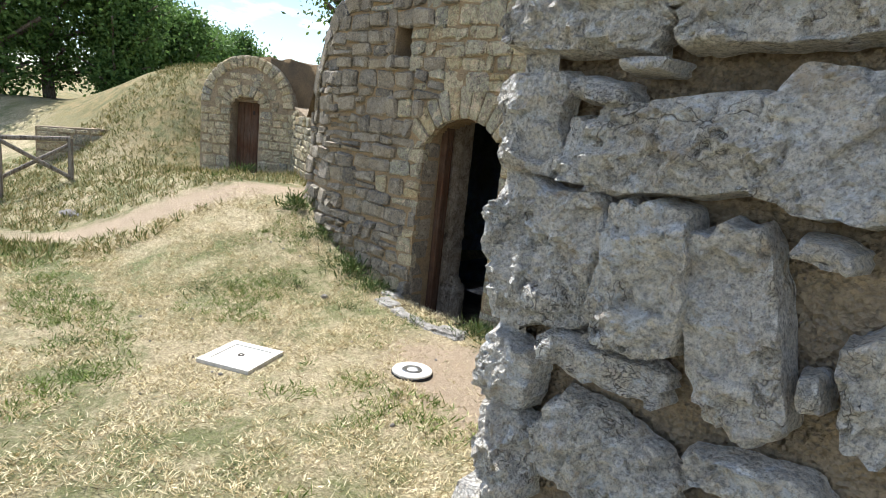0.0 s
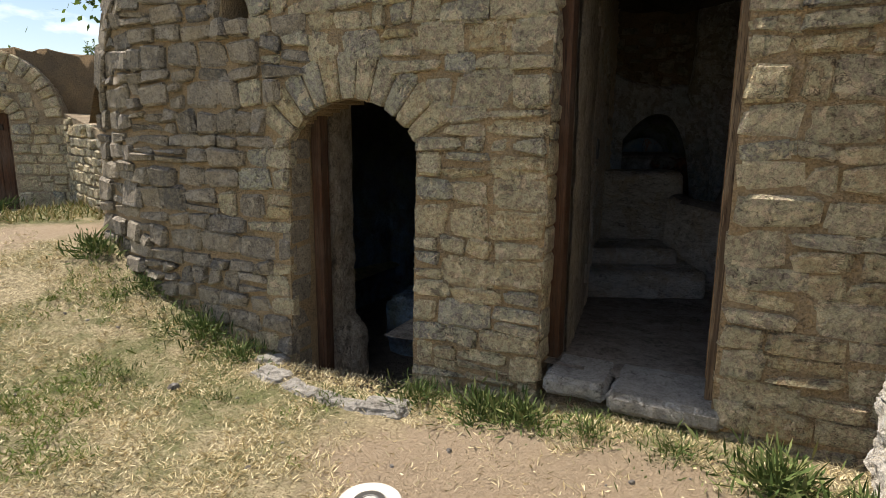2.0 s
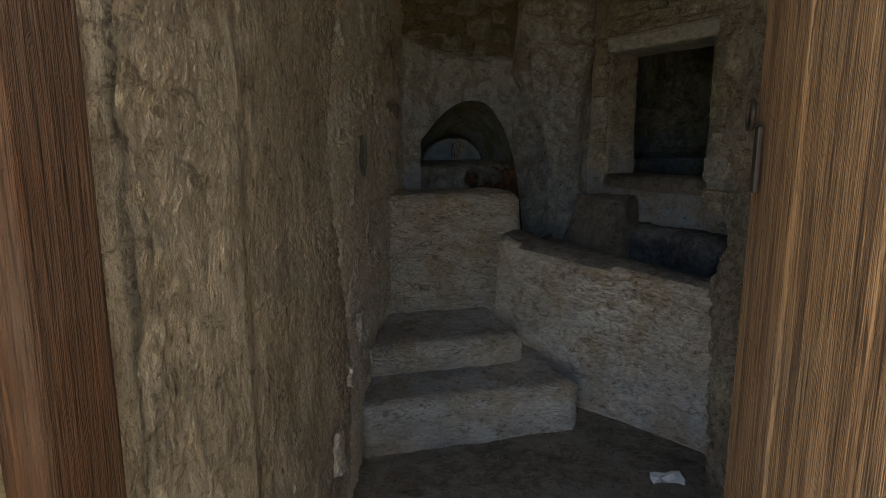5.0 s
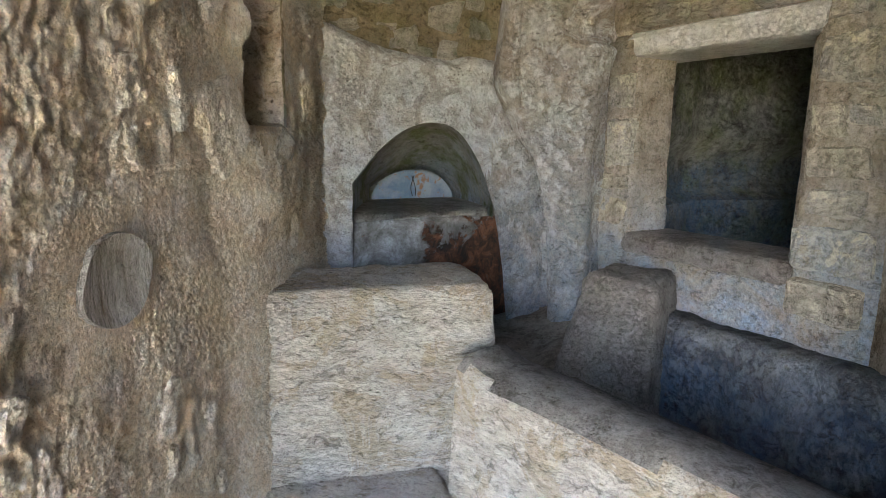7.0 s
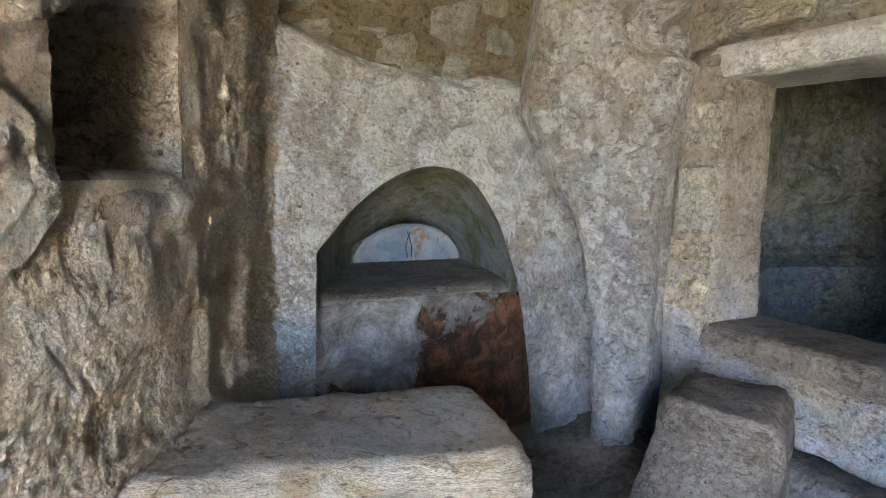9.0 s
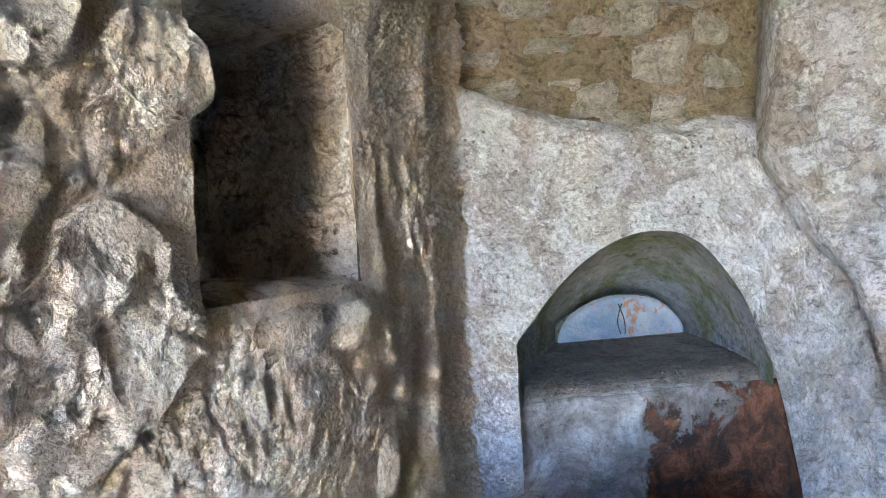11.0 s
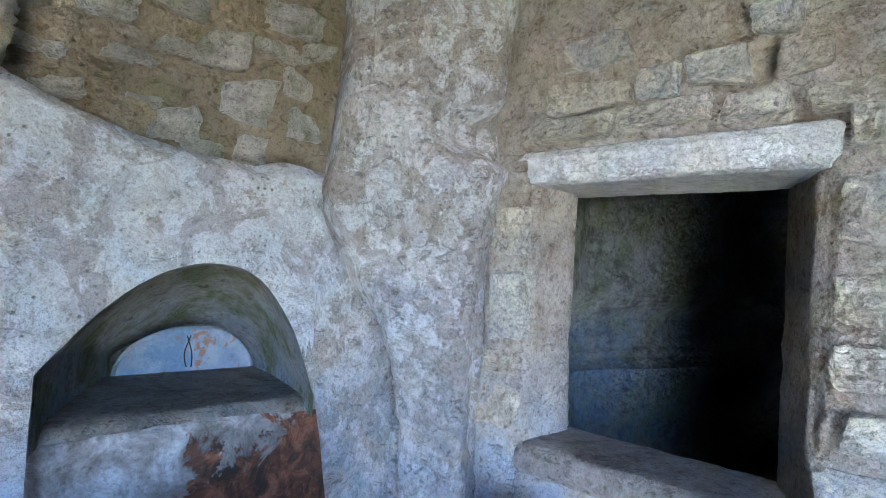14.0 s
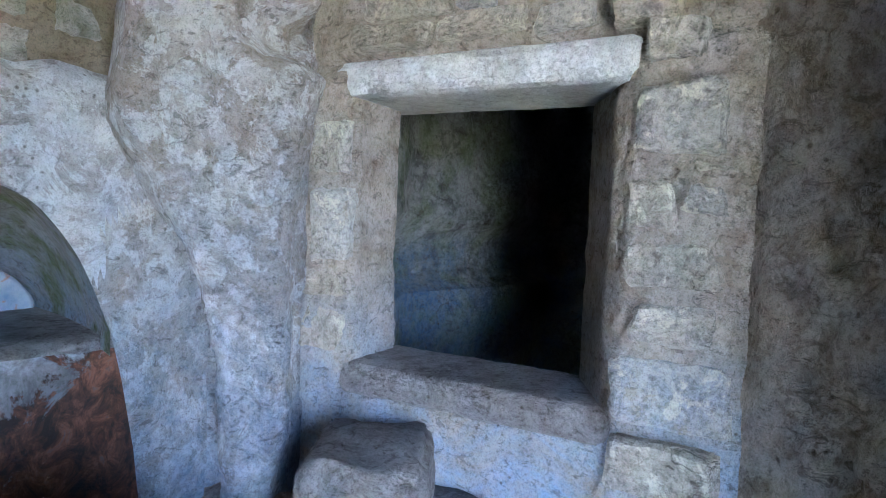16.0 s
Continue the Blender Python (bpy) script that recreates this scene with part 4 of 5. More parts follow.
for row in BEDDED:
    if math.hypot((row[0] - 6.07) * 0.75, row[1] - 1.19) > 0.17 and not (6.72 < row[0] < 7.16 and 1.45 < row[1] < 1.95 and row[0] > 6.8):
        part("stone", boulder(*row, left_place, bed_rng, bed_rng.uniform(0.008, 0.022), 0.009, 0.42), M_BEDDED, wall_left)

M_NICHE_LEFT = carved_rock("niche_rock", [(0.26, 0.19, 0.13), (0.50, 0.41, 0.31), (0.70, 0.63, 0.54)], (1, 1, 1), 7.0, bump=0.012, patches=(0.58, 0.54, 0.49))
tagged(part("niche", wall_niche(), M_NICHE_LEFT, wall_left, "square niche cut into the rock"), kind="")
part("niche_sill", rough_box(pose(-3.12, 6.735, 1.33), 0.335, 0.41, 0.165, 0.02, 0.014, 7, 15.0, 0.06), M_NICHE_LEFT, wall_left, "worn rounded sill of the niche", smooth=True)
# oval grey stone set in the rock
cap = [(math.cos(2 * math.pi * i / 28) * 0.118 * (1 + 0.06 * math.sin(i * 0.9)), math.sin(2 * math.pi * i / 28) * 0.088) for i in range(28)]
verts = [(-2.76, 6.07 + y, 1.19 + z) for y, z in cap] + [(-2.700 - 0.14 * y, 6.07 + 0.97 * y, 1.19 + 0.97 * z) for y, z in cap] + [(-2.712 - 0.10 * y, 6.07 + 0.5 * y, 1.19 + 0.6 * z) for y, z in cap]
M_OVAL = carved_rock("grey_inset_stone", [(0.20, 0.17, 0.13), (0.36, 0.34, 0.31), (0.52, 0.50, 0.47)], (1, 2.0, 0.35), 9.0, bump=0.014, flake=0.4)
plug = empty_thing("oval_inset", "hollowed oval grey stone plug set in the rock wall", "stone plug")
part("rim", (verts[:56], [(i, (i + 1) % 28, 28 + (i + 1) % 28, 28 + i) for i in range(28)]), M_OVAL, plug, smooth=True)
part("hollow", (verts[28:], [(i, (i + 1) % 28, 28 + (i + 1) % 28, 28 + i) for i in range(28)] + [tuple(28 + i for i in range(28))]), M_OVAL, plug, smooth=True)


# -- plastered panel with the arched niche
def panel_top(s):
    xs = [-0.1, 0.02, 0.15, 0.31, 0.47, 0.67, 0.75, 0.86, 1.0, 1.2]
    zs = [1.97, 1.95, 1.90, 1.86, 1.84, 1.83, 1.86, 1.85, 1.85, 1.85]
    return float(np.interp(s, xs, zs))


AC, AW, AZ, AT = 0.505, 0.385, 1.12, 1.53


def arch_top(s):
    """Hand-cut arch: a steep shoulder on one side, a long round haunch on the other."""
    f = (s - AC) / AW - 0.06
    rise = 1 - 0.70 * (f / 1.06) ** 2 if f < 0 else 1 - min(1.0, f / 0.94) ** 2.6
    return AZ + (AT - AZ) * rise


def panel_point(s, z, d=0.0):
    return PA + PD * s + Vector((0, 0, z)) + PN * d


def panel_relief(s, z):
    p = panel_point(s, z)
    near = noise.voronoi(p * 19)[0]
    pock = smoothstep(0.28, 0.10, near[0]) * smoothstep(0.0, 0.35, noise.noise(p * 5))
    coat = smoothstep(0.02, 0.10, fbm(p, 5, 6, 8.0))
    return 0.012 * fbm(p, 4, 5, 5.0) + 0.006 * fbm(p, 14, 4, 1.0) + 0.004 * coat - 0.008 * pock - 0.05 * smoothstep(0.05, -0.02, s) - 0.04 * smoothstep(0.04, 0.0, panel_top(s) - z)


def panel():
    geos = []
    for s0, s1, low in ((-0.03, AC - AW, lambda s: 0.3), (AC - AW, AC + AW, arch_top), (AC + AW, 1.22, lambda s: float(np.interp(s, [0.89, 0.92, 0.95, 0.985, 1.02, 1.22], [1.12, 1.00, 0.84, 0.62, 0.25, 0.25])))):
        ns, nz = max(3, round((s1 - s0) / 0.018)), 70
        verts, faces = [], []
        for i in range(ns + 1):
            s = s0 + (s1 - s0) * i / ns
            for j in range(nz + 1):
                z = low(s) + (panel_top(s) - low(s)) * j / nz
                verts.append(panel_point(s, z, panel_relief(s, z)))
            z = panel_top(s)
            verts.append(panel_point(s, z + 0.006, -0.12))
            verts.append(panel_point(s, z - 0.02, -0.30))
        w = nz + 3
        for i in range(ns):
            for j in range(w - 1):
                a = i * w + j
                faces.append((a, a + w, a + w + 1, a + 1))
        geos.append((verts, faces))
    return join(*geos)


wall_panel = thing("wall_panel", panel(), M_PLASTER, "whitewashed plaster panel with an arched niche", "wall", "structure", smooth=True)

wall_panel.data.materials.append(M_BULGE)
for f in wall_panel.data.polygons:
    s_mid = (f.center - PA).dot(PD)
    if s_mid > 0.84 + 0.5 * max(0.0, f.center.z - 1.30) + 0.03 * math.sin(f.center.z * 30):
        f.material_index = 1


def arch_loft():
    """Domed inside of the arched niche, from its rim to the lunette at the back."""
    verts, faces, rings, n = [], [], 12, 30
    for r in range(rings + 1):
        f = r / rings
        for i in range(n + 1):
            t = -1 + 2 * i / n
            s = AC + AW * math.copysign(abs(math.sin(t * math.pi / 2)), t)
            z = arch_top(s) if 0 < i < n else AZ - 0.0
            if i in (0, n):
                z = 1.05
            half = AW * (1 + 0.06 * math.sin(f * math.pi) - 0.26 * f)
            s = AC + (s - AC) * half / AW + 0.27 * f
            zz = z if i in (0, n) else 1.10 + (z - 1.10) * (1 + 0.08 * math.sin(f * math.pi) - 0.60 * f * f)
            p = panel_point(s, zz, -0.75 * f)
            verts.append(p + PN * panel_relief(s, min(zz, 1.8)) * (1 - f) ** 2 + Vector((0, 0, 0.008)) * fbm(p, 8, 4))
    w = n + 1
    for r in range(rings):
        for i in range(n):
            a = r * w + i
            faces.append((a, a + w, a + w + 1, a + 1))
    faces.append(tuple(rings * w + i for i in range(w)))
    return verts, faces


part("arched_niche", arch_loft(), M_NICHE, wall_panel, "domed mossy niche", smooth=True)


def lunette_material():
    k = Nodes("faded_fresco_in_shade")
    a, b, f = k.noise(9, 6, 0.65), k.noise(17, 5, 0.6, warp=0.6), k.noise(70, 4)
    # Paint colours toned down as shade at the back of the niche.
    c = k.mix(k.ramp(a, (0.38, 0), (0.62, 1)), (0.16, 0.22, 0.31), (0.31, 0.34, 0.38))
    c = k.mix(k.ramp(b, (0.55, 0), (0.62, 0.9)), c, (0.30, 0.15, 0.08))
    return k.done(c, k.bump(f, 0.004))


M_LUNETTE = lunette_material()
lun = [panel_point(AC + 0.27 + 0.275 * math.cos(radians(180 - 6 * i)), 1.09 + 0.175 * math.sin(radians(6 * i)), -0.742) for i in range(31)]
lun_f = [panel_point(AC + 0.27 + 0.262 * math.cos(radians(180 - 6 * i)), 1.09 + 0.163 * math.sin(radians(6 * i)), -0.735) for i in range(31)]
part("lunette", (lun + lun_f, [(i, i + 1, 31 + i + 1, 31 + i) for i in range(30)] + [tuple(31 + i for i in range(31))]), M_LUNETTE, wall_panel, "faded blue and ochre painted lunette")
# crack lines of the lunette
for k0, top in ((-0.02, 0.0), (0.012, 0.012)):
    pts = [(0.0 + k0 * math.sin(i * 0.5) * 0.6 + 0.018 * (k0 > 0) * (1 - i / 8), 1.105 + 0.125 * i / 8) for i in range(9)]
    v = [panel_point(AC + 0.26 + a, z, -0.733) for a, z in pts] + [panel_point(AC + 0.265 + a, z, -0.733) for a, z in pts] + [panel_point(AC + 0.2625 + a, z, -0.729) for a, z in pts]
    part("crack", (v, [(i, i + 1, 18 + i + 1, 18 + i) for i in range(8)] + [(18 + i, 18 + i + 1, 9 + i + 1, 9 + i) for i in range(8)]), M_IRON, wall_panel)

vat = empty_thing("pressing_ledge", "plastered ledge with worn red and white paint", "ledge", "structure")
PFRAME = Matrix(((PD.x, -PN.x, 0, 0), (PD.y, -PN.y, 0, 0), (0, 0, 1, 0), (0, 0, 0, 1)))
fv, ff = rough_box(Matrix.Translation(panel_point(0.08, 0.30, -0.14)) @ PFRAME, 1.06, 0.12, 0.785, 0.025, 0.010, 6, 3.0, 0.06)
fv = [v + PN * (0.07 * math.cos(max(-1.0, min(1.0, ((v - PA).dot(PD) - 0.56) / 0.53)) * math.pi / 2) + 0.05 * max(0.0, 0.9 - v.z)) for v in fv]
part("front", (fv, ff), M_RED, vat, smooth=True)
part("top", rough_box(Matrix.Translation(panel_point(0.10, 1.035, -0.10)) @ PFRAME, 1.10, 0.70, 0.055, 0.05, 0.01, 5, 8.0, 0.02), M_TOPS, vat, "dusty grey top")

# -- earth-mortared rubble above the panel
upper = thing("wall_upper", sheet([tuple((PA + PD * -0.25 - PN * 0.24).xy), tuple((PA + PD * 1.15 - PN * 0.16).xy)], 1.6, 2.8, 0.04, lambda p, s, z: 0.02 * fbm(p, 4, 4) + 0.10 * max(0.0, z - 2.1)),
              M_UPPER, "earth mortar with rubble above the plastered panel", "wall", "structure", smooth=True)
up_rng = random.Random(5)
up_rows = [(0.28, 2.22, 0.13, 0.08), (0.60, 2.20, 0.14, 0.09), (0.78, 2.24, 0.12, 0.08), (0.14, 2.08, 0.14, 0.06), (0.36, 2.10, 0.15, 0.03), (0.70, 2.06, 0.17, 0.14), (0.20, 1.97, 0.12, 0.06), (0.50, 1.95, 0.10, 0.09),
           (0.30, 1.87, 0.17, 0.05), (0.58, 1.86, 0.15, 0.06), (0.72, 1.88, 0.10, 0.08), (0.90, 2.0, 0.10, 0.10), (0.45, 2.32, 0.16, 0.09), (0.10, 2.28, 0.12, 0.10), (0.85, 2.36, 0.2, 0.1), (0.25, 2.42, 0.2, 0.1), (0.6, 2.45, 0.2, 0.12),
           (0.05, 1.95, 0.09, 0.06), (0.40, 2.00, 0.07, 0.04), (0.44, 1.90, 0.08, 0.04), (0.86, 2.15, 0.10, 0.06), (0.47, 2.18, 0.08, 0.05), (0.95, 2.28, 0.10, 0.08), (0.02, 2.16, 0.10, 0.07)]
for s, z, w, hh in up_rows:
    part("stone", stone(s - w / 2, s + w / 2, z - hh / 2, z + hh / 2, lambda u, zz, d: PA + PD * (u - 0.03) - PN * (0.205 - 0.05 * u - 0.10 * max(0, zz - 2.1) - d) + Vector((0, 0, zz)), 0.036, up_rng, cells=7, gap=0.002, jitter=0.026, amp=0.024, cut=0.22), M_UPSTONE, upper, smooth=True)

# -- bulging limewashed rock between panel and window
BULGE = [tuple(panel_point(0.84, 0, -0.10).xy), tuple(panel_point(0.94, 0, -0.0).xy), (-2.02, 8.28), (-1.86, 8.20), (-1.74, 8.19), (-1.665, 8.29), (-1.60, 8.36), (-1.56, 8.44)]


def bulge_relief(p, s, z):
    top = smoothstep(1.2, 2.0, z)
    near = noise.voronoi(Vector((p.x * 16, p.y * 16, p.z * 11)))[0]
    w = 0.03 * fbm(p, 2.5, 4, 7.0) + 0.012 * fbm(p, 9, 5, 1.0) + 0.006 * fbm(p, 26, 4, 2.0) - 0.012 * smoothstep(0.35, 0.10, near[0]) * smoothstep(-0.1, 0.3, noise.noise(p * 4)) + 0.006 * smoothstep(0.0, 0.08, fbm(p, 4, 6, 3.0))
    w -= 0.06 * smoothstep(1.05, 0.5, z)
    groove = float(np.interp(z, [1.05, 1.35, 1.5, 1.72, 2.2], [0.38, 0.30, 0.18, 0.06, 0.10]))
    w += (0.06 + 0.13 * top) * smoothstep(groove, groove + 0.09, s) * smoothstep(0.70, 0.54, s)
    w -= 0.22 * smoothstep(groove + 0.025, groove - 0.03, s)
    # pocket under the overhanging lip
    w -= 0.14 * smoothstep(0.17, 0.04, math.hypot((s - 0.58) * 1.1, (z - 1.98) * 1.5))
    return w


rock_bulge = thing("wall_bulge", sheet(BULGE, 0.2, 2.8, 0.015, bulge_relief), M_BULGE, "bulging limewashed rock face with a blue tinge", "wall", "structure", smooth=True)


# -- window wall
def win_place(u, z, d):
    return WA + WD * u + Vector((0, 0, z)) + WN * d


WFRAME = Matrix(((WD.x, -WN.x, 0, 0), (WD.y, -WN.y, 0, 0), (0, 0, 1, 0), (0, 0, 0, 1)))


def at_window(u, z, d=0.0):
    return Matrix.Translation(win_place(u, z, d)) @ WFRAME


wall_window = thing("wall_window", rough_box(at_window(0.845, 0.2, 0.0), 0.345, 0.30, 1.76, 0.02, 0.012, 6, 2.0, 0.03), M_WINWALL, "plastered masonry wall round an inner window opening", "wall", "structure", smooth=True)
part("jamb", rough_box(at_window(-0.17, 0.2, 0.02), 0.205, 0.31, 1.76, 0.018, 0.020, 7, 5.0, 0.04), M_WINWALL, wall_window, smooth=True)
part("apron", rough_box(at_window(-0.02, 0.2, 0.0), 0.90, 0.30, 0.745, 0.02, 0.014, 6, 6.0, 0.03), M_WINWALL, wall_window, smooth=True)
part("head", rough_box(at_window(-0.2, 1.955, -0.01), 1.5, 0.3, 0.85, 0.02, 0.014, 6, 7.0, 0.03), M_WINWALL, wall_window, smooth=True)
part("lintel_stone", rough_box(at_window(-0.05, 1.85, 0.015), 0.94, 0.36, 0.115, 0.03, 0.008, 7, 9.0, 0.015), M_LINTEL, wall_window, "pale dressed lintel stone")
part("sill", rough_box(at_window(0.0, 0.915, 0.025), 0.86, 0.36, 0.10, 0.03, 0.012, 7, 4.0, 0.02), M_TOPS, wall_window, "worn grey sill")
# the far cheek of the opening runs inwards askew
cheek_v, cheek_f = rough_box(at_window(0.845, 0.96, -0.012), 0.09, 0.30, 0.90, 0.02, 0.012, 7, 12.0, 0.025)
cheek_v = [v + WD * (0.15 / 0.3) * (v - win_place(0, 0, 0)).dot(WN) for v in cheek_v]
part("cheek", (cheek_v, cheek_f), M_WINWALL, wall_window, "brown skewed side of the opening", smooth=True)
win_rng = random.Random(11)
for u0, u1, z0, z1 in ((0.86, 1.14, 0.99, 1.17), (0.90, 1.11, 1.19, 1.32), (0.87, 1.10, 1.34, 1.47), (0.87, 1.00, 1.48, 1.62), (1.01, 1.11, 1.52, 1.60), (1.02, 1.12, 1.61, 1.645), (0.87, 1.09, 1.66, 1.84), (0.86, 1.12, 0.80, 0.97),
                       (-0.15, 0.02, 1.04, 1.20), (-0.14, 0.02, 1.21, 1.30), (-0.13, 0.025, 1.32, 1.58), (-0.13, 0.025, 1.60, 1.78),
                       (0.02, 0.30, 1.985, 2.06), (0.31, 0.60, 1.985, 2.06), (0.62, 0.78, 1.98, 2.06), (0.80, 0.98, 1.97, 2.05), (0.05, 0.36, 2.07, 2.16), (0.38, 0.50, 2.07, 2.17), (0.52, 0.68, 2.08, 2.19), (0.74, 0.88, 2.07, 2.16), (0.90, 1.06, 1.88, 2.0),
                       (0.66, 0.80, 2.18, 2.28), (0.1, 0.35, 2.19, 2.3)):
    part("stone", stone(u0, u1, z0, z1, lambda u, z, d: win_place(u, z, d + 0.014), 0.026, win_rng, cells=7, gap=0.009, jitter=0.018, amp=0.018, depth=0.05, cut=0.06), M_WINSTONE, wall_window)

# step block and blue-washed ledge below the window
sb_v, sb_f = rough_box(Matrix.Translation((-1.77, 7.70, 0.02)) @ pose(0, 0, 0, 0, 0, -25), 0.33, 0.42, 0.87, 0.03, 0.02, 5, 1.0, 0.04)
sb_v = [v + Vector((-0.42, -0.32, 0)) * max(0.0, 0.80 - v.z) * (0.75 if v.y < 7.9 and v.x < -1.5 else 0.0) for v in sb_v]
step_block = thing("step_block", (sb_v, sb_f), M_TOPS, "worn grey stone step below the inner window", "stone step", smooth=True)
tank_ledge = thing("tank_ledge", rough_box(at_window(0.10, 0.05, 0.16), 1.2, 0.17, 0.66, 0.03, 0.012, 5, 4.0, 0.03), M_TANK, "blue-stained plaster wall of the grape treading tank, shade in its tones", "tank wall", "structure", smooth=True)

# -- right side and ceiling of the room
# Towards the door the line is unseen, set inwards to block door light.
RIGHT = [tuple((WA + WD * 1.10 - WN * 0.05).xy), tuple((WA + WD * 1.19 + WN * 0.03).xy), (-0.72, 6.95), (-0.93, 6.50), (-1.24, 6.12), (-1.40, 5.70), (-1.40, 5.2), (-1.38, 4.7), (-1.40, 4.3)]


def right_relief(p, s, z):
    bend = 0.4 * noise.noise(p * 5)
    w = 0.05 * fbm(p, 2.5, 4, 9.0) + 0.045 * shard(Vector((p.x * 8 + bend, p.y * 8, p.z * 7))) + 0.028 * shard(Vector((p.x * 20, p.y * 20 + bend, p.z * 15))) + 0.010 * shard(Vector((p.x * 50, p.y * 50, p.z * 40))) + 0.006 * fbm(p, 30, 3)
    return w * smoothstep(0.04, 0.22, s) - 0.01


wall_right = thing("wall_right", sheet(RIGHT, -0.3, 2.75, 0.016, right_relief), M_ROCK_RIGHT, "dark hand-cut rock wall, with an unseen light-blocking bend by the door", "wall", "structure")
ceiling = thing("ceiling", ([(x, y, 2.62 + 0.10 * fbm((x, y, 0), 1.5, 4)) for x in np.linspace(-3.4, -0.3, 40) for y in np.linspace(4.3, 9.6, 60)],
                            [(i * 60 + j, i * 60 + j + 1, (i + 1) * 60 + j + 1, (i + 1) * 60 + j) for i in range(39) for j in range(59)]), M_CEILING, "rough rock ceiling, darkened to cut bounced light", "ceiling", "structure", smooth=True)
wall_over_door = thing("wall_over_door", box(-3.2, -0.9, 4.30, 4.37, 2.24, 2.9, 0), M_CEILING, "unseen wall over the doorway inside, darkened to cut bounced light", "wall", "structure")


# -- floor, steps, block and tank wall
def floor_z(x, y):
    return 0.02 - 0.10 * smoothstep(4.3, 6.2, y) + 0.012 * fbm((x, y, 0), 3, 4)


fx, fy = np.linspace(-3.6, -0.1, 70), np.linspace(4.05, 10.6, 110)
floor = thing("floor", ([(x, y, floor_z(x, y)) for x in fx for y in fy], [(i * 110 + j, (i + 1) * 110 + j, (i + 1) * 110 + j + 1, i * 110 + j + 1) for i in range(69) for j in range(109)]),
              M_FLOOR_IN, "dusty worn rock floor", "floor", "structure", smooth=True)
block_m = Matrix.Translation((-2.86, 6.82, 0.0)) @ pose(0, 0, 0, 0, 0, 24.5)
stone_block = thing("press_block", rough_box(block_m, 0.85, 0.42, 0.955, 0.025, 0.012, 5, 2.0, 0.03), M_BLOCK, "pale plastered stone block with a broken edge", "stone block", "structure", smooth=True)
for sx, sy, lx, ly, z0, z1, sd in ((-2.70, 5.92, 1.02, 0.60, -0.1, 0.155, 3.0), (-2.80, 6.235, 0.84, 0.66, -0.1, 0.290, 6.0)):
    thing("stone_step", rough_box(Matrix.Translation((sx, sy, z0)) @ pose(0, 0, 0, 0, 0, 24.5), lx, ly, z1 - z0, 0.03, 0.014, 5, sd, 0.03), M_BLOCK, "worn plastered stone step before the block", "stone step", group="steps up to the block", smooth=True)


def tank_wall():
    """Low sloping parapet of the tank, from the block to the far rock wall."""
    geos = []
    n = 56
    verts, faces = [], []
    ring_n = 0
    for i in range(n + 1):
        f = i / n
        p = Vector((-2.20, 6.97, 0)).lerp(Vector((-0.62, 5.82, 0)), f)
        top = 0.70 - 0.09 * smoothstep(0.0, 0.7, f) + 0.03 * smoothstep(0.06, 0.0, f)
        prof = []
        for j in range(18):
            prof.append((-0.05 * (1 - j / 17), -0.15 + (top + 0.13) * j / 17))
        for j in range(1, 9):
            prof.append((0.26 * j / 8, top + 0.02 * math.sin(j / 8 * math.pi)))
        for j in range(1, 12):
            prof.append((0.26 + 0.02 * j / 11, top - (top + 0.1) * j / 11))
        for a, z in prof:
            q = p + Vector((0.59, 0.81, 0)) * a + Vector((0, 0, z))
            verts.append(q + Vector((-0.2, -0.8, 0.4)) * 0.016 * fbm(q, 5, 5, 4.0))
        ring_n = len(prof)
    for i in range(n):
        for j in range(ring_n - 1):
            a = i * ring_n + j
            faces.append((a, a + ring_n, a + ring_n + 1, a + 1))
    return verts, faces


tank = thing("tank_parapet", tank_wall(), M_BLOCK, "low plastered parapet of the treading tank", "parapet", "structure", smooth=True)
tank.data.materials.append(M_TOPS)
for f in tank.data.polygons:
    if f.normal.z > 0.75:
        f.material_index = 1

# silted bed of the tank between the block and the step
bx, by = np.linspace(-2.30, -1.05, 50), np.linspace(7.22, 8.55, 56)


def bed_z(x, y):
    return 0.02 + 0.37 * smoothstep(-1.25, -1.75, x) + 0.08 * smoothstep(-2.0, -1.75, x) * smoothstep(-1.4, -1.7, x) + 0.10 * smoothstep(7.7, 8.4, y) + 0.018 * fbm((x, y, 3), 5, 5)


bed = thing("tank_bed", ([(x, y, bed_z(x, y)) for x in bx for y in by], [(i * 56 + j, (i + 1) * 56 + j, (i + 1) * 56 + j + 1, i * 56 + j + 1) for i in range(49) for j in range(55)]), M_FLOOR_IN, "brown silted bed of the treading tank", "tank floor", "structure", smooth=True)

# crumpled paper on the floor
pr = random.Random(2)
pv = [(-1.52 + 0.030 * i + pr.uniform(-0.006, 0.006), 5.90 + 0.028 * j + pr.uniform(-0.006, 0.006), floor_z(-1.45, 5.95) + 0.012 + pr.uniform(0, 0.02)) for i in range(5) for j in range(4)]
thing("paper_scrap", (pv + [(x, y, z - 0.003) for x, y, z in pv], [(i * 4 + j, i * 4 + 4 + j, i * 4 + 5 + j, i * 4 + 1 + j) for i in range(4) for j in range(3)] + [(20 + i * 4 + j, 20 + i * 4 + 1 + j, 20 + i * 4 + 5 + j, 20 + i * 4 + 4 + j) for i in range(4) for j in range(3)]), M_PAPER,
      "crumpled white paper scrap on the dusty floor", "paper")

# -- dark chamber behind the inner window
c0 = WA + WD * -0.05 - WN * 0.28
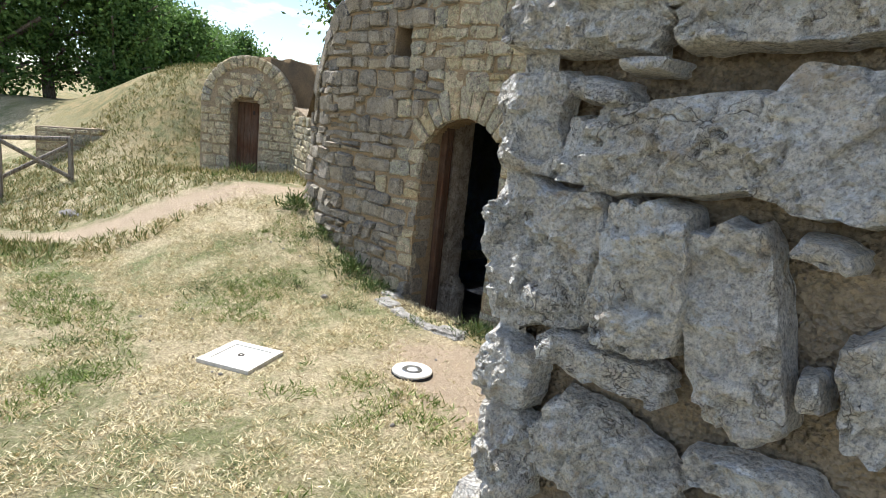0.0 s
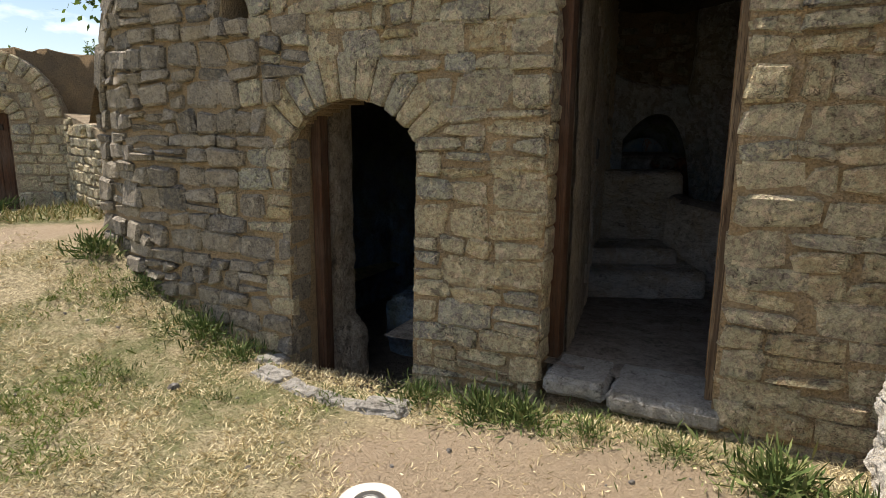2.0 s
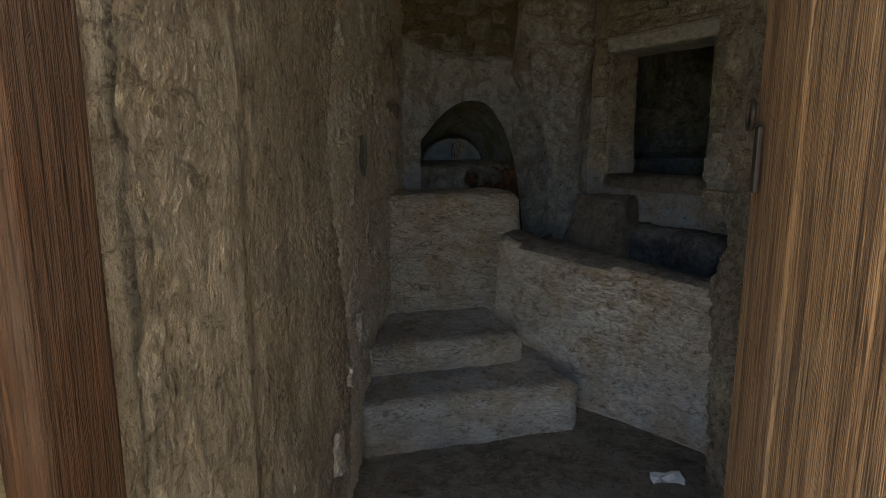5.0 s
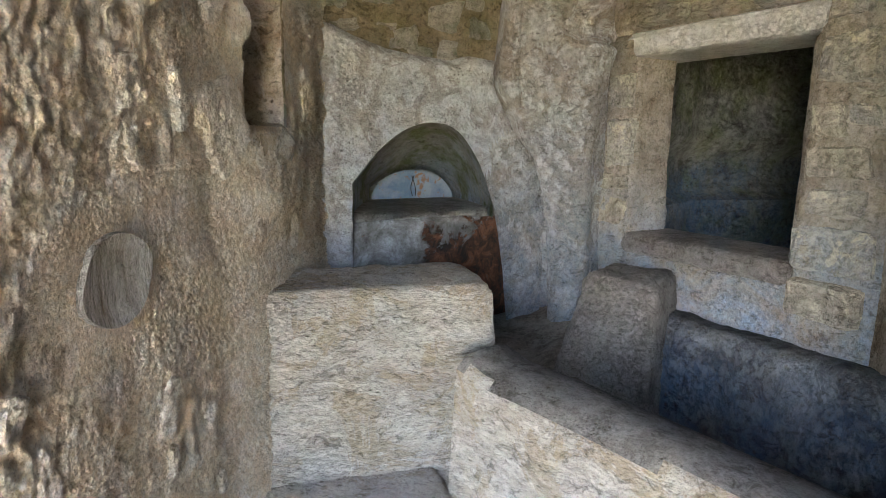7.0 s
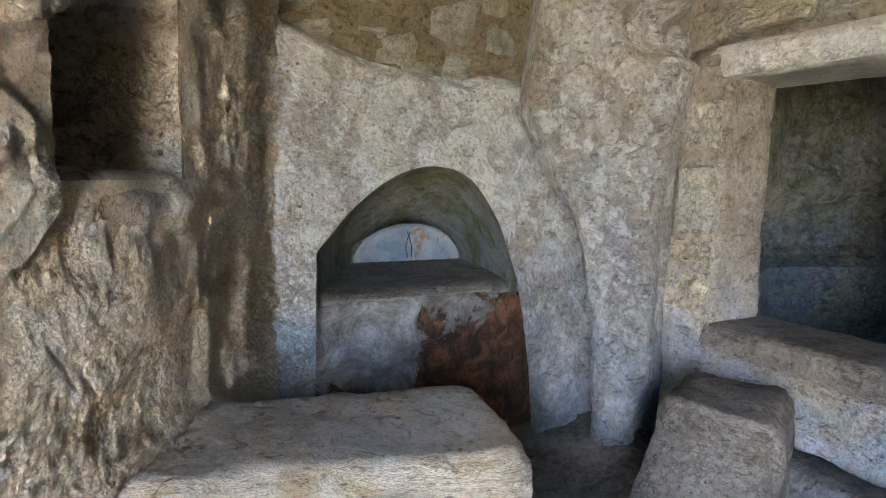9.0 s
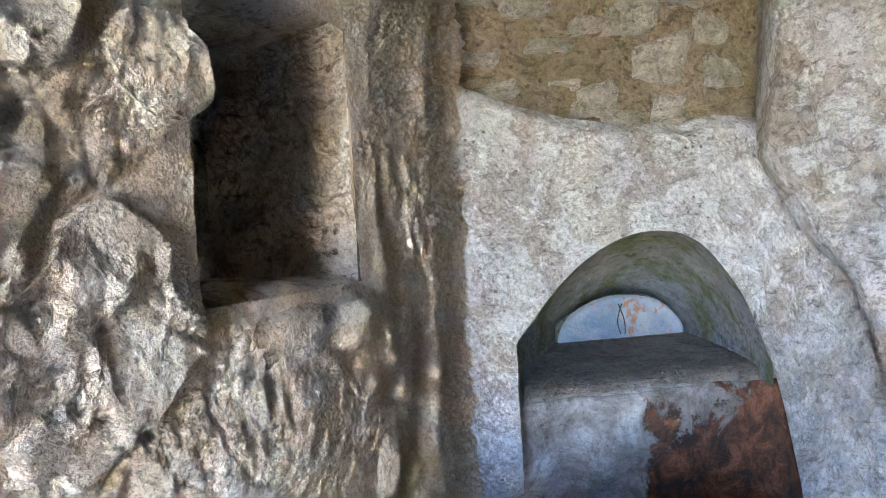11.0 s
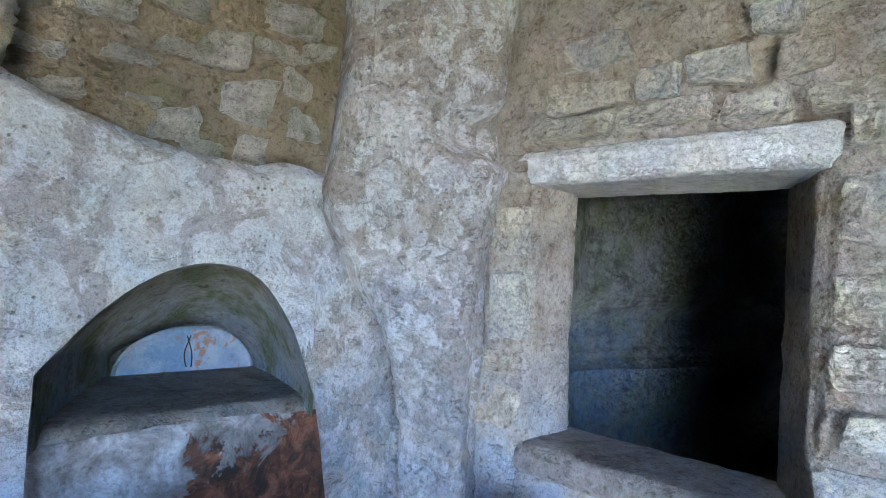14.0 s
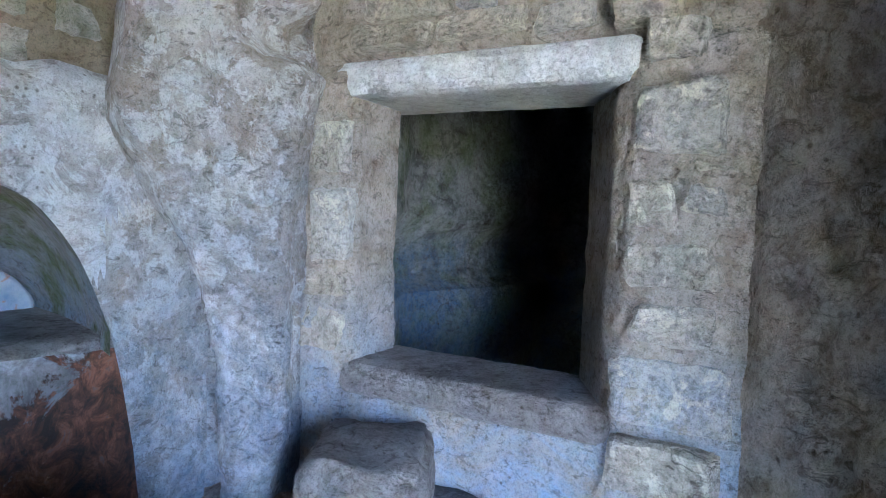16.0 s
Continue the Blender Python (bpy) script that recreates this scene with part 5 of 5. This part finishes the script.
CH = [tuple((WA + WD * 1.3 - WN * 0.29).xy), tuple((WA + WD * 1.3 - WN * 2.0).xy), tuple((WA + WD * 0.0 - WN * 2.2).xy), tuple((WA + WD * -0.35 - WN * 1.0).xy), tuple((WA + WD * -0.1 - WN * 0.27).xy)]
thing("wall_chamber", sheet(CH[::-1], 0.0, 2.4, 0.05, lambda p, s, z: 0.03 * fbm(p, 3, 4) - 0.12 * smoothstep(1.5, 1.35, z) + 0.10 * smoothstep(1.16, 1.13, z)), M_CHAMBER, "bluish rock wall of the inner chamber, darkened as shade", "wall", "structure")
cc = [Vector((*p, 0)) for p in CH]
thing("floor_chamber", ([(p.x, p.y, 0.1) for p in cc] + [(p.x, p.y, 0.0) for p in cc], [(0, 1, 2, 3, 4), (9, 8, 7, 6, 5)]), M_DARK, "chamber floor, darkened as shade", "floor", "structure")
thing("ceiling_chamber", ([(p.x + 0.4 * (p.x + 1.0), p.y + 0.3 * (p.y - 9), 2.3) for p in cc] + [(p.x + 0.4 * (p.x + 1.0), p.y + 0.3 * (p.y - 9), 2.4) for p in cc], [(4, 3, 2, 1, 0), (5, 6, 7, 8, 9)]), M_DARK, "chamber ceiling, darkened as shade", "ceiling", "structure")

# -- earth roof over the room, with dry grass
def roof_z(x, y):
    edge = crown(max(-6.6, min(-0.95, x)))
    return edge - 0.12 + 0.25 * smoothstep(4.0, 6.5, y) - 1.9 * smoothstep(8.5, 13, y) - 2.2 * smoothstep(0.5, 4.0, x) + 0.04 * fbm((x, y, 0), 1.5, 3)


rx, ry = np.linspace(-6.6, 4.2, 70), np.linspace(4.2, 13.5, 60)
M_ROOF = mortar("dry_earth_and_straw", (0.34, 0.235, 0.13), (0.23, 0.165, 0.10), 0.04)
thing("roof_mound", ([(x, y, roof_z(x, y)) for x in rx for y in ry], [(i * 60 + j, (i + 1) * 60 + j, (i + 1) * 60 + j + 1, i * 60 + j + 1) for i in range(69) for j in range(59)]), M_ROOF, "earth mound with dry grass over the cellar", "mound", "structure", smooth=True)

# ---- far cellar ----
HC, HD, HN = Vector((-9.75, 4.95, 0)), Vector((0.893, 0.45, 0)), Vector((0.45, -0.893, 0))


def hut_place(u, z, d):
    return HC + HD * u + HN * d + Vector((0, 0, z))


HFRAME = Matrix(((HD.x, -HN.x, 0, 0), (HD.y, -HN.y, 0, 0), (0, 0, 1, 0), (0, 0, 0, 1)))


def hut_top(u):
    f = (u - 0.10) / 0.90
    return 1.45 + 0.76 * math.sqrt(max(0.0, 1 - f * f)) if abs(f) < 1 else 1.45


def hut_door_top(u):
    f = (u - 0.09) / 0.28
    return 1.42 + 0.15 * math.sqrt(max(0.0, 1 - f * f))


def hut_solid(u, z):
    return z < hut_top(u) and not (-0.19 < u < 0.37 and z < hut_door_top(u))


hv, hf = wall_slab(-0.80, 1.35, lambda u: -0.3, hut_top, lambda u, z: -0.19 < u < 0.37 and z < hut_door_top(u), lambda u, z: 0.0, 0.35, 0.04)
cellar_hut = thing("stone_cellar", ([HC + HD * v.x - HN * v.y + Vector((0, 0, v.z)) for v in hv], hf), M_MORTAR_GREY, "small arched stone cellar front with a plank door", "cellar")
hut_rng = random.Random(31)


def hut_laid(u, z):
    ring_r = math.hypot((u - 0.10) / 0.86, (z - 1.42) / 0.80)
    inner = math.hypot((u - 0.09) / 0.50, (z - 1.38) / 0.42) < 1 and z > 1.38
    return hut_solid(u, z) and not inner and not (z > 1.45 and ring_r > 0.72)


for b in courses(-0.79, 1.34, -0.2, 2.2, (0.10, 0.20), (0.14, 0.32), hut_laid, hut_rng):
    part("stone", stone(*b, hut_place, hut_rng.uniform(0.01, 0.03), hut_rng, gap=0.006, jitter=0.014), M_FACADE, cellar_hut)
for r0, w, h, n, u0, z0, a0, a1 in ((0.40, 0.29, 0.17, 9, 0.09, 1.41, 178, 2), (0.0, 0.70, 0.60, 19, 0.10, 1.45, 180, 0)):
    for i in range(n):
        b0, b1 = radians(a0 + (a1 - a0) * i / n), radians(a0 + (a1 - a0) * (i + 1) / n)

        def vplace(u, z, d, b0=b0, b1=b1, w=w, h=h, u0=u0, z0=z0):
            a = b0 + (b1 - b0) * u
            k = 0.20 * z
            return hut_place(u0 + math.cos(a) * (w + k), z0 + math.sin(a) * (h + k), d)
        part("voussoir", stone(0, 1, 0, 1, vplace, 0.03, hut_rng, gap=0.035, jitter=0.02), M_FACADE, cellar_hut)
hut_door = part("door", turned(box(-0.18, 0.36, 0.20, 0.23, 0.0, 1.40, 0.004), Matrix.Translation(HC) @ HFRAME), M_POST, cellar_hut, "weathered brown plank door")
for i in range(4):
    u = -0.18 + i * 0.136
    part("plank", turned(box(u, u + 0.131, 0.16, 0.195, 0.05, hut_door_top(u + 0.066) - 0.02, 0.004), Matrix.Translation(HC) @ HFRAME), M_POST, hut_door)
part("lock_plate", turned(box(0.13, 0.17, 0.145, 0.158, 1.30, 1.37, 0.01), Matrix.Translation(HC) @ HFRAME), M_IRON, hut_door)


def hut_roof():
    verts, faces = [], []
    n, m = 30, 14
    for i in range(n + 1):
        u = -0.72 + 2.6 * i / n
        for j in range(m + 1):
            d = -3.4 * j / m
            z = (hut_top(min(u, 0.1)) if u < 0.1 else 2.21 - 0.03 * u) + 0.03 - 0.25 * (d / 3.4) ** 2
            p = hut_place(u, z, d - 0.04 - 0.10 * smoothstep(0.4, 1.2, u))
            verts.append(p + Vector((0, 0, 0.05)) * fbm(p, 4, 4))
    for i in range(n):
        for j in range(m):
            a = i * (m + 1) + j
            faces.append((a, a + 1, a + m + 2, a + m + 1))
    k = len(verts)
    for i in range(n + 1):
        v = verts[i * (m + 1)]
        verts.append(Vector((v.x, v.y, 1.5)))
    for i in range(n):
        faces.append((i * (m + 1), (i + 1) * (m + 1), k + i + 1, k + i))
    return verts, faces


thing("cellar_roof_mound", hut_roof(), M_ROOF, "brown earth and straw roof of the far cellar", "mound", "structure", smooth=True)
# low rubble link wall between the two cellars
link = thing("wall_link", sheet([(-8.75, 5.35), (-6.5, 4.42)], -0.3, lambda s: 1.50 - 0.12 * s, 0.06, lambda p, s, z: 0.02 * fbm(p, 5, 4), back=0.3), M_MORTAR_GREY, "low dark rubble wall joining the cellars", "wall", "structure")
ld = Vector((2.25, -0.93, 0)).normalized()
ln = Vector((ld.y, -ld.x, 0))
for b in courses(0, 2.42, -0.1, 1.45, (0.07, 0.14), (0.12, 0.3), lambda u, z: z < 1.46 - 0.12 * u, hut_rng):
    part("stone", stone(*b, lambda u, z, d: Vector((-8.75, 5.35, z)) + ld * u + ln * (d + 0.01), hut_rng.uniform(0.01, 0.03), hut_rng, gap=0.006, jitter=0.014), M_FACADE, link)

# ---- retaining wall and rail fence by the bank ----
bank_wall = thing("retaining_wall", sheet([(-13.9, 2.9), (-13.3, 4.3)], -0.6, lambda s: 0.66 + 0.03 * s, 0.08, lambda p, s, z: 0.02 * fbm(p, 4, 4), back=0.3), M_MORTAR_GREY, "low grey rubble retaining wall at the foot of the bank", "wall", "structure")
bd = Vector((0.6, 1.4, 0)).normalized()
bn = Vector((bd.y, -bd.x, 0))
for b in courses(0.02, 1.5, -0.4, 0.66, (0.14, 0.24), (0.2, 0.42), lambda u, z: True, hut_rng):
    part("stone", stone(*b, lambda u, z, d: Vector((-13.9, 2.9, z)) + bd * u + bn * d, 0.03, hut_rng, gap=0.01, jitter=0.02), M_FACADE, bank_wall)


def pole(a, b, r=0.045, n=8):
    a, b = Vector(a), Vector(b)
    d = (b - a).normalized()
    side = d.orthogonal().normalized()
    other = d.cross(side)
    verts = []
    for p, k in ((a, 1.0), (b, 0.93)):
        for i in range(n):
            t = 2 * math.pi * i / n
            verts.append(p + (side * math.cos(t) + other * math.sin(t)) * r * k)
    return verts, [(i, (i + 1) % n, n + (i + 1) % n, n + i) for i in range(n)] + [tuple(range(n))[::-1], tuple(range(n, 2 * n))]


fence = empty_thing("rail_fence", "grey weathered timber fence with crossed rails", "fence")
fence_posts = [(-11.74, 2.95), (-11.92, 1.99), (-12.1, 0.7), (-12.3, -0.6)]
for x, y in fence_posts:
    part("post", pole((x, y, ground_z(x, y) - 0.2), (x, y, 0.60)), M_GREYWOOD, fence)
for (x0, y0), (x1, y1) in zip(fence_posts, fence_posts[1:]):
    part("rail", pole((x0, y0, 0.60), (x1, y1, 0.56), 0.04), M_GREYWOOD, fence)
    part("brace", pole((x0 + 0.05, y0, -0.05), (x1 + 0.05, y1, 0.52), 0.035), M_GREYWOOD, fence)
    part("brace", pole((x0 - 0.04, y0, 0.50), (x1 - 0.04, y1, -0.10), 0.035), M_GREYWOOD, fence)
thing("flat_slab", rough_box(pose(-9.7, 2.25, ground_z(-9.5, 2.4) - 0.04, 0, 0, 20), 0.5, 0.35, 0.08, 0.06, 0.02, 6, 3, 0.03), M_TOPS, "flat grey slab lying in the grass", "stone slab")

# ---- inspection cover and ground light ----
cover = empty_thing("inspection_cover", "square pale concrete inspection cover in the grass", "manhole cover")
cm = Matrix.Translation((-3.865, 2.03, -0.305)) @ pose(0, 0, 0, 0, 0, 26.5)
part("frame", turned(join(box(-0.21, 0.21, -0.21, -0.148, -0.05, 0.028), box(-0.21, 0.21, 0.148, 0.21, -0.05, 0.028), box(-0.21, -0.148, -0.148, 0.148, -0.05, 0.028), box(0.148, 0.21, -0.148, 0.148, -0.05, 0.028)), cm), M_CONCRETE, cover)
part("lid", turned(box(-0.142, 0.142, -0.142, 0.142, -0.05, 0.025, 0.004), cm), M_CONCRETE, cover)


def disc(m, r0, r1, z0, z1, seg=48):
    """A flat ring (or disc for r0 = 0) with a rounded rim."""
    prof = [(r0, z0), (r0, z1), (r1 - 0.006, z1), (r1, z1 - 0.006), (r1, z0)]
    verts = [m @ Vector((r * math.cos(2 * math.pi * i / seg), r * math.sin(2 * math.pi * i / seg), z)) for i in range(seg) for r, z in prof]
    k = len(prof)
    faces = [(i * k + j, ((i + 1) % seg) * k + j, ((i + 1) % seg) * k + j + 1, i * k + j + 1) for i in range(seg) for j in range(k - 1)]
    return verts, faces


part("grip", disc(cm, 0.012, 0.026, 0.015, 0.030, 24), M_IRON, cover)
lamp = empty_thing("ground_light", "round steel-rimmed light set in the earth", "ground light")
lm = Matrix.Translation((-2.86, 2.74, ground_z(-2.86, 2.74) + 0.015))
part("rim", disc(lm, 0.070, 0.135, -0.03, 0.016), M_CONCRETE, lamp, "pale rim")
part("collar", disc(lm, 0.0, 0.140, -0.06, 0.004), M_RUBBER, lamp)
part("bezel", disc(lm, 0.040, 0.0695, 0.0, 0.018), M_STEEL, lamp, "brushed steel bezel")
part("lens", disc(lm, 0.0, 0.0395, 0.0, 0.015), M_GLASSY, lamp, "frosted glass lens")


# ---- trees ----
def leaf_material(name, a, b):
    k = Nodes(name, 0.6)
    rnd = k.add("ShaderNodeNewGeometry").outputs["Random Per Island"]
    c = k.ramp(rnd, (0.0, a), (0.6, b), (1.0, tuple(v * 1.35 for v in b)))
    k.b.inputs["Subsurface Weight"].default_value = 0.0
    m = k.done(c)
    tr = k.add("ShaderNodeBsdfTranslucent")
    k.link(c, tr.inputs["Color"])
    mx = k.add("ShaderNodeMixShader")
    mx.inputs[0].default_value = 0.45
    k.link(k.b.outputs[0], mx.inputs[1])
    k.link(tr.outputs[0], mx.inputs[2])
    k.link(mx.outputs[0], k.t.nodes["Material Output"].inputs["Surface"])
    return m


M_LEAF = leaf_material("green_leaves", (0.05, 0.10, 0.025), (0.12, 0.20, 0.055))
M_LEAF_DARK = leaf_material("dark_green_leaves", (0.035, 0.07, 0.015), (0.09, 0.14, 0.03))
M_BARK = timber("grey_brown_bark", (0.09, 0.07, 0.055), (0.17, 0.14, 0.11), (12, 12, 2))


def blades(points, lengths, widths, directions):
    """Many thin pointed quads as one mesh, each along its direction."""
    p, d = np.array(points), np.array(directions)
    n = len(p)
    rnd = np.random.RandomState(5).normal(size=(n, 3))
    side = np.cross(d, rnd)
    side /= np.linalg.norm(side, axis=1)[:, None] + 1e-9
    L, W = np.array(lengths)[:, None], np.array(widths)[:, None]
    verts = np.stack([p, p + d * L * 0.5 + side * W, p + d * L, p + d * L * 0.5 - side * W], 1).reshape(-1, 3)
    return verts.tolist(), [(4 * i, 4 * i + 1, 4 * i + 2, 4 * i + 3) for i in range(n)]


def tree(x, y, z, height, spread, seed, leaves=16000, leaf=0.16, mat=None, label="leafy green tree behind the bank", clear=0.03):
    rng = np.random.RandomState(seed)
    t = empty_thing("tree", label, "tree", group="trees behind the cellars")
    geos = []
    lean = rng.uniform(-0.06, 0.06, 2)
    top = Vector((x + lean[0] * height, y + lean[1] * height, z + height * 0.92))
    base = Vector((x, y, z - 0.2))
    n = 7
    for i in range(n):
        a, b = base.lerp(top, i / n), base.lerp(top, (i + 1) / n)
        geos.append(pole(a, b, 0.028 * height * (1 - i / n) ** 0.8 + 0.012, 7))
    tips = []
    for i in range(60):
        f = rng.uniform(clear + 0.06, 0.97)
        a = base.lerp(top, f)
        ang = rng.uniform(0, 2 * math.pi)
        reach = spread * (0.35 + 0.75 * math.sin(min(1.0, (f - clear) / (1 - clear)) * math.pi * 0.86 + 0.25)) * rng.uniform(0.55, 1.15)
        b = a + Vector((math.cos(ang) * reach, math.sin(ang) * reach, reach * rng.uniform(0.25, 0.9)))
        geos.append(pole(a, b, 0.010 * height * (1 - f) + 0.008, 5))
        tips.append((a, b))
    part("trunk", join(*geos), M_BARK, t)
    pts, dirs = [], []
    per = leaves // len(tips)
    for a, b in tips:
        f = rng.uniform(0.25, 1.05, per)[:, None]
        centre = np.array(a) * (1 - f) + np.array(b) * f
        off = rng.normal(size=(per, 3)) * np.array([0.20, 0.20, 0.17]) * spread * (0.5 + 0.5 * f)
        pts.append(centre + off)
        d = off / (np.linalg.norm(off, axis=1)[:, None] + 1e-6) + rng.normal(size=(per, 3)) * 0.6 + np.array([0, 0, 0.1])
        dirs.append(d / np.linalg.norm(d, axis=1)[:, None])
    pts, dirs = np.concatenate(pts), np.concatenate(dirs)
    m = len(pts)
    part("crown", blades(pts, rng.uniform(0.6, 1.3, m) * leaf, rng.uniform(0.2, 0.34, m) * leaf, dirs), mat or M_LEAF, t)
    return t


for x, y, h, s, sd in ((-22.0, 3.2, 6.2, 1.7, 1), (-23.0, 5.2, 6.4, 1.8, 2), (-21.6, 6.6, 4.4, 1.3, 3), (-24.0, 7.8, 4.2, 1.3, 4), (-23.5, 9.4, 3.4, 1.2, 5), (-25.5, 11.2, 3.2, 1.2, 6), (-27.0, 13.4, 3.2, 1.2, 7), (-25.0, 1.6, 6.0, 1.7, 8), (-29, 10, 4.2, 1.6, 9)):
    tree(x, y, ground_z(x, y), h, s, sd)
tree(-10.9, 8.6, 1.0, 7.4, 1.7, 17, 12000, 0.12, M_LEAF_DARK, "dark green tree rising behind the cellar roof", 0.22)

# ---- grass, weeds and pebbles ----
grng = np.random.RandomState(12)


def blade_material(name, tones):
    k = Nodes(name, 0.8)
    rnd = k.add("ShaderNodeNewGeometry").outputs["Random Per Island"]
    return k.done(k.ramp(rnd, *[(i / (len(tones) - 1), c) for i, c in enumerate(tones)]))


M_STRAW = blade_material("dry_straw_blades", [(0.34, 0.25, 0.12), (0.66, 0.55, 0.33), (0.78, 0.69, 0.46), (0.28, 0.24, 0.10)])
M_GRASS = blade_material("green_grass_blades", [(0.10, 0.16, 0.03), (0.18, 0.24, 0.06), (0.28, 0.30, 0.10)])
M_WEED = blade_material("green_weed_leaves", [(0.05, 0.085, 0.02), (0.10, 0.14, 0.04), (0.20, 0.21, 0.08)])


def on_path(x, y):
    trail = abs(x - (TRAIL[0] + (y - TRAIL[1]) * TRAIL[2])) < 0.42 and 1.2 < y < 5.2
    worn = math.hypot((x + 2.3) * 0.55, y - 3.05) < 0.5 + 0.25 * noise.noise(Vector((x * 2, y * 2, 0)))
    return trail or worn


def free(x, y):
    if x > -1.0 and y > 1.0 or y > 3.86 and x > -6.7:
        return False
    if math.hypot(x + 2.86, y - 2.74) < 0.16 or max(abs((x + 3.865) * 0.895 + (y - 2.03) * 0.446), abs((y - 2.03) * 0.895 - (x + 3.865) * 0.446)) < 0.25:
        return False
    return True


def turf(count, x0, x1, y0, y1, want, per, length, width, flat):
    pts, dirs, ls, ws = [], [], [], []
    for _ in range(count):
        x, y = grng.uniform(x0, x1), grng.uniform(y0, y1)
        if not free(x, y) or not want(x, y):
            continue
        z = ground_z(x, y)
        for _ in range(per):
            a, e = grng.uniform(0, 2 * math.pi), grng.uniform(*flat)
            pts.append((x + grng.normal() * 0.025, y + grng.normal() * 0.025, z - 0.004))
            dirs.append((math.cos(a) * math.cos(e), math.sin(a) * math.cos(e), math.sin(e)))
            ls.append(grng.uniform(*length))
            ws.append(grng.uniform(*width))
    return blades(pts, ls, ws, dirs)


def patch(x, y):
    return noise.noise(Vector((x * 1.1, y * 1.1, 7.0))) + 0.5 * noise.noise(Vector((x * 3.1, y * 3.1, 2.0)))


thing("dry_grass", turf(46000, -7.5, 0.6, 0.1, 3.9, lambda x, y: (not on_path(x, y) and noise.noise(Vector((x * 2.3, y * 2.3, 4.0))) + 0.6 * noise.noise(Vector((x * 7, y * 7, 9.0))) > -0.12) or grng.rand() < 0.10, 5, (0.02, 0.06), (0.0015, 0.0036), (0.05, 0.9)), M_STRAW, "short dry straw-coloured grass", "grass", "stuff")
thing("green_grass", turf(16000, -8.5, 0.6, 0.1, 4.0, lambda x, y: patch(x, y) > 0.14 + 0.3 * grng.rand() and not on_path(x, y), 6, (0.03, 0.08), (0.002, 0.0045), (0.2, 1.2)), M_GRASS, "short green grass in patches", "grass", "stuff")
thing("far_grass", turf(9000, -15, -7.0, -1.0, 6.5, lambda x, y: not on_path(x, y) and not (-10.7 < x < -8.3 and y > 4.3), 5, (0.05, 0.14), (0.004, 0.008), (0.3, 1.4)), blade_material("mixed_bank_grass", [(0.07, 0.11, 0.025), (0.24, 0.22, 0.08), (0.46, 0.36, 0.19), (0.13, 0.16, 0.04)]), "mixed dry and green grass on the bank", "grass", "stuff")


def weed(x, y, r, n, seed, h=0.12):
    rng = np.random.RandomState(seed)
    pts, dirs = [], []
    for _ in range(n):
        a, d = rng.uniform(0, 2 * math.pi), abs(rng.normal()) * r * 0.5
        px, py = x + math.cos(a) * d, y + math.sin(a) * d
        pts.append((px, py, ground_z(px, py) + rng.uniform(0, h * 0.5)))
        a += rng.normal() * 1.2
        e = rng.uniform(0.0, 1.5)
        dirs.append((math.cos(a) * math.cos(e), math.sin(a) * math.cos(e), math.sin(e)))
    return blades(pts, rng.uniform(0.25, 1.0, n) ** 1.5 * h * 0.75, rng.uniform(0.018, 0.05, n) * h, dirs)


weed_geos = []
for x, y, r, n, h in ((-4.95, 3.80, 0.35, 420, 0.16), (-4.55, 3.74, 0.25, 260, 0.13), (-5.6, 3.85, 0.3, 260, 0.14), (-6.25, 3.9, 0.25, 260, 0.2), (-3.15, 3.72, 0.28, 330, 0.13), (-2.75, 3.66, 0.25, 330, 0.16), (-2.5, 3.62, 0.2, 240, 0.16), (-2.15, 3.58, 0.22, 240, 0.10),
                      (-1.75, 3.55, 0.25, 260, 0.10), (-1.35, 3.45, 0.25, 420, 0.18), (-1.1, 3.2, 0.22, 420, 0.2), (-1.15, 2.85, 0.2, 300, 0.16), (-1.1, 2.3, 0.2, 220, 0.14), (-3.6, 3.45, 0.2, 120, 0.08), (-9.2, 4.75, 0.3, 200, 0.2), (-4.2, 3.2, 0.3, 200, 0.07), (-4.9, 3.1, 0.35, 260, 0.08), (-5.3, 2.4, 0.4, 260, 0.07), (-4.6, 1.2, 0.4, 260, 0.07)):
    weed_geos.append(weed(x, y, r, int(n * 1.7), int(abs(x) * 100), h))
thing("weeds", join(*weed_geos), M_WEED, "green weeds growing at the foot of the stone walls", "weeds", "stuff")
prng = random.Random(4)
for i in range(46):
    x, y = prng.uniform(-6.0, -1.3), prng.uniform(1.2, 3.5)
    r = prng.uniform(0.008, 0.022) if i else 0.045
    if i == 0:
        x, y = -4.55, 3.15
    if not free(x, y):
        continue
    thing("pebble", rough_box(pose(x, y, ground_z(x, y) - r * 0.4, 0, 0, prng.uniform(0, 180)), r * 1.8, r * 1.3, r * 1.2, r * 0.5, r * 0.2, 30, i, r * 0.6), M_TOPS, "small pale stone lying on the ground", "pebble", group="loose stones", smooth=True)
# tiny dark shrubs on the far roof
for i, u in enumerate((0.75, 1.0, 1.3)):
    p = hut_place(u, 2.24, -1.2)
    rr2 = np.random.RandomState(i)
    pts = np.array(p) + rr2.normal(size=(90, 3)) * np.array([0.04, 0.04, 0.06]) + np.array([0, 0, 0.12])
    dd = rr2.normal(size=(90, 3)) + np.array([0, 0, 0.6])
    thing("roof_shrub", blades(pts, rr2.uniform(0.05, 0.12, 90), rr2.uniform(0.006, 0.012, 90), dd / np.linalg.norm(dd, axis=1)[:, None]), M_LEAF_DARK, "small dark shrub on the earth roof", "shrub", group="shrubs on the roof")
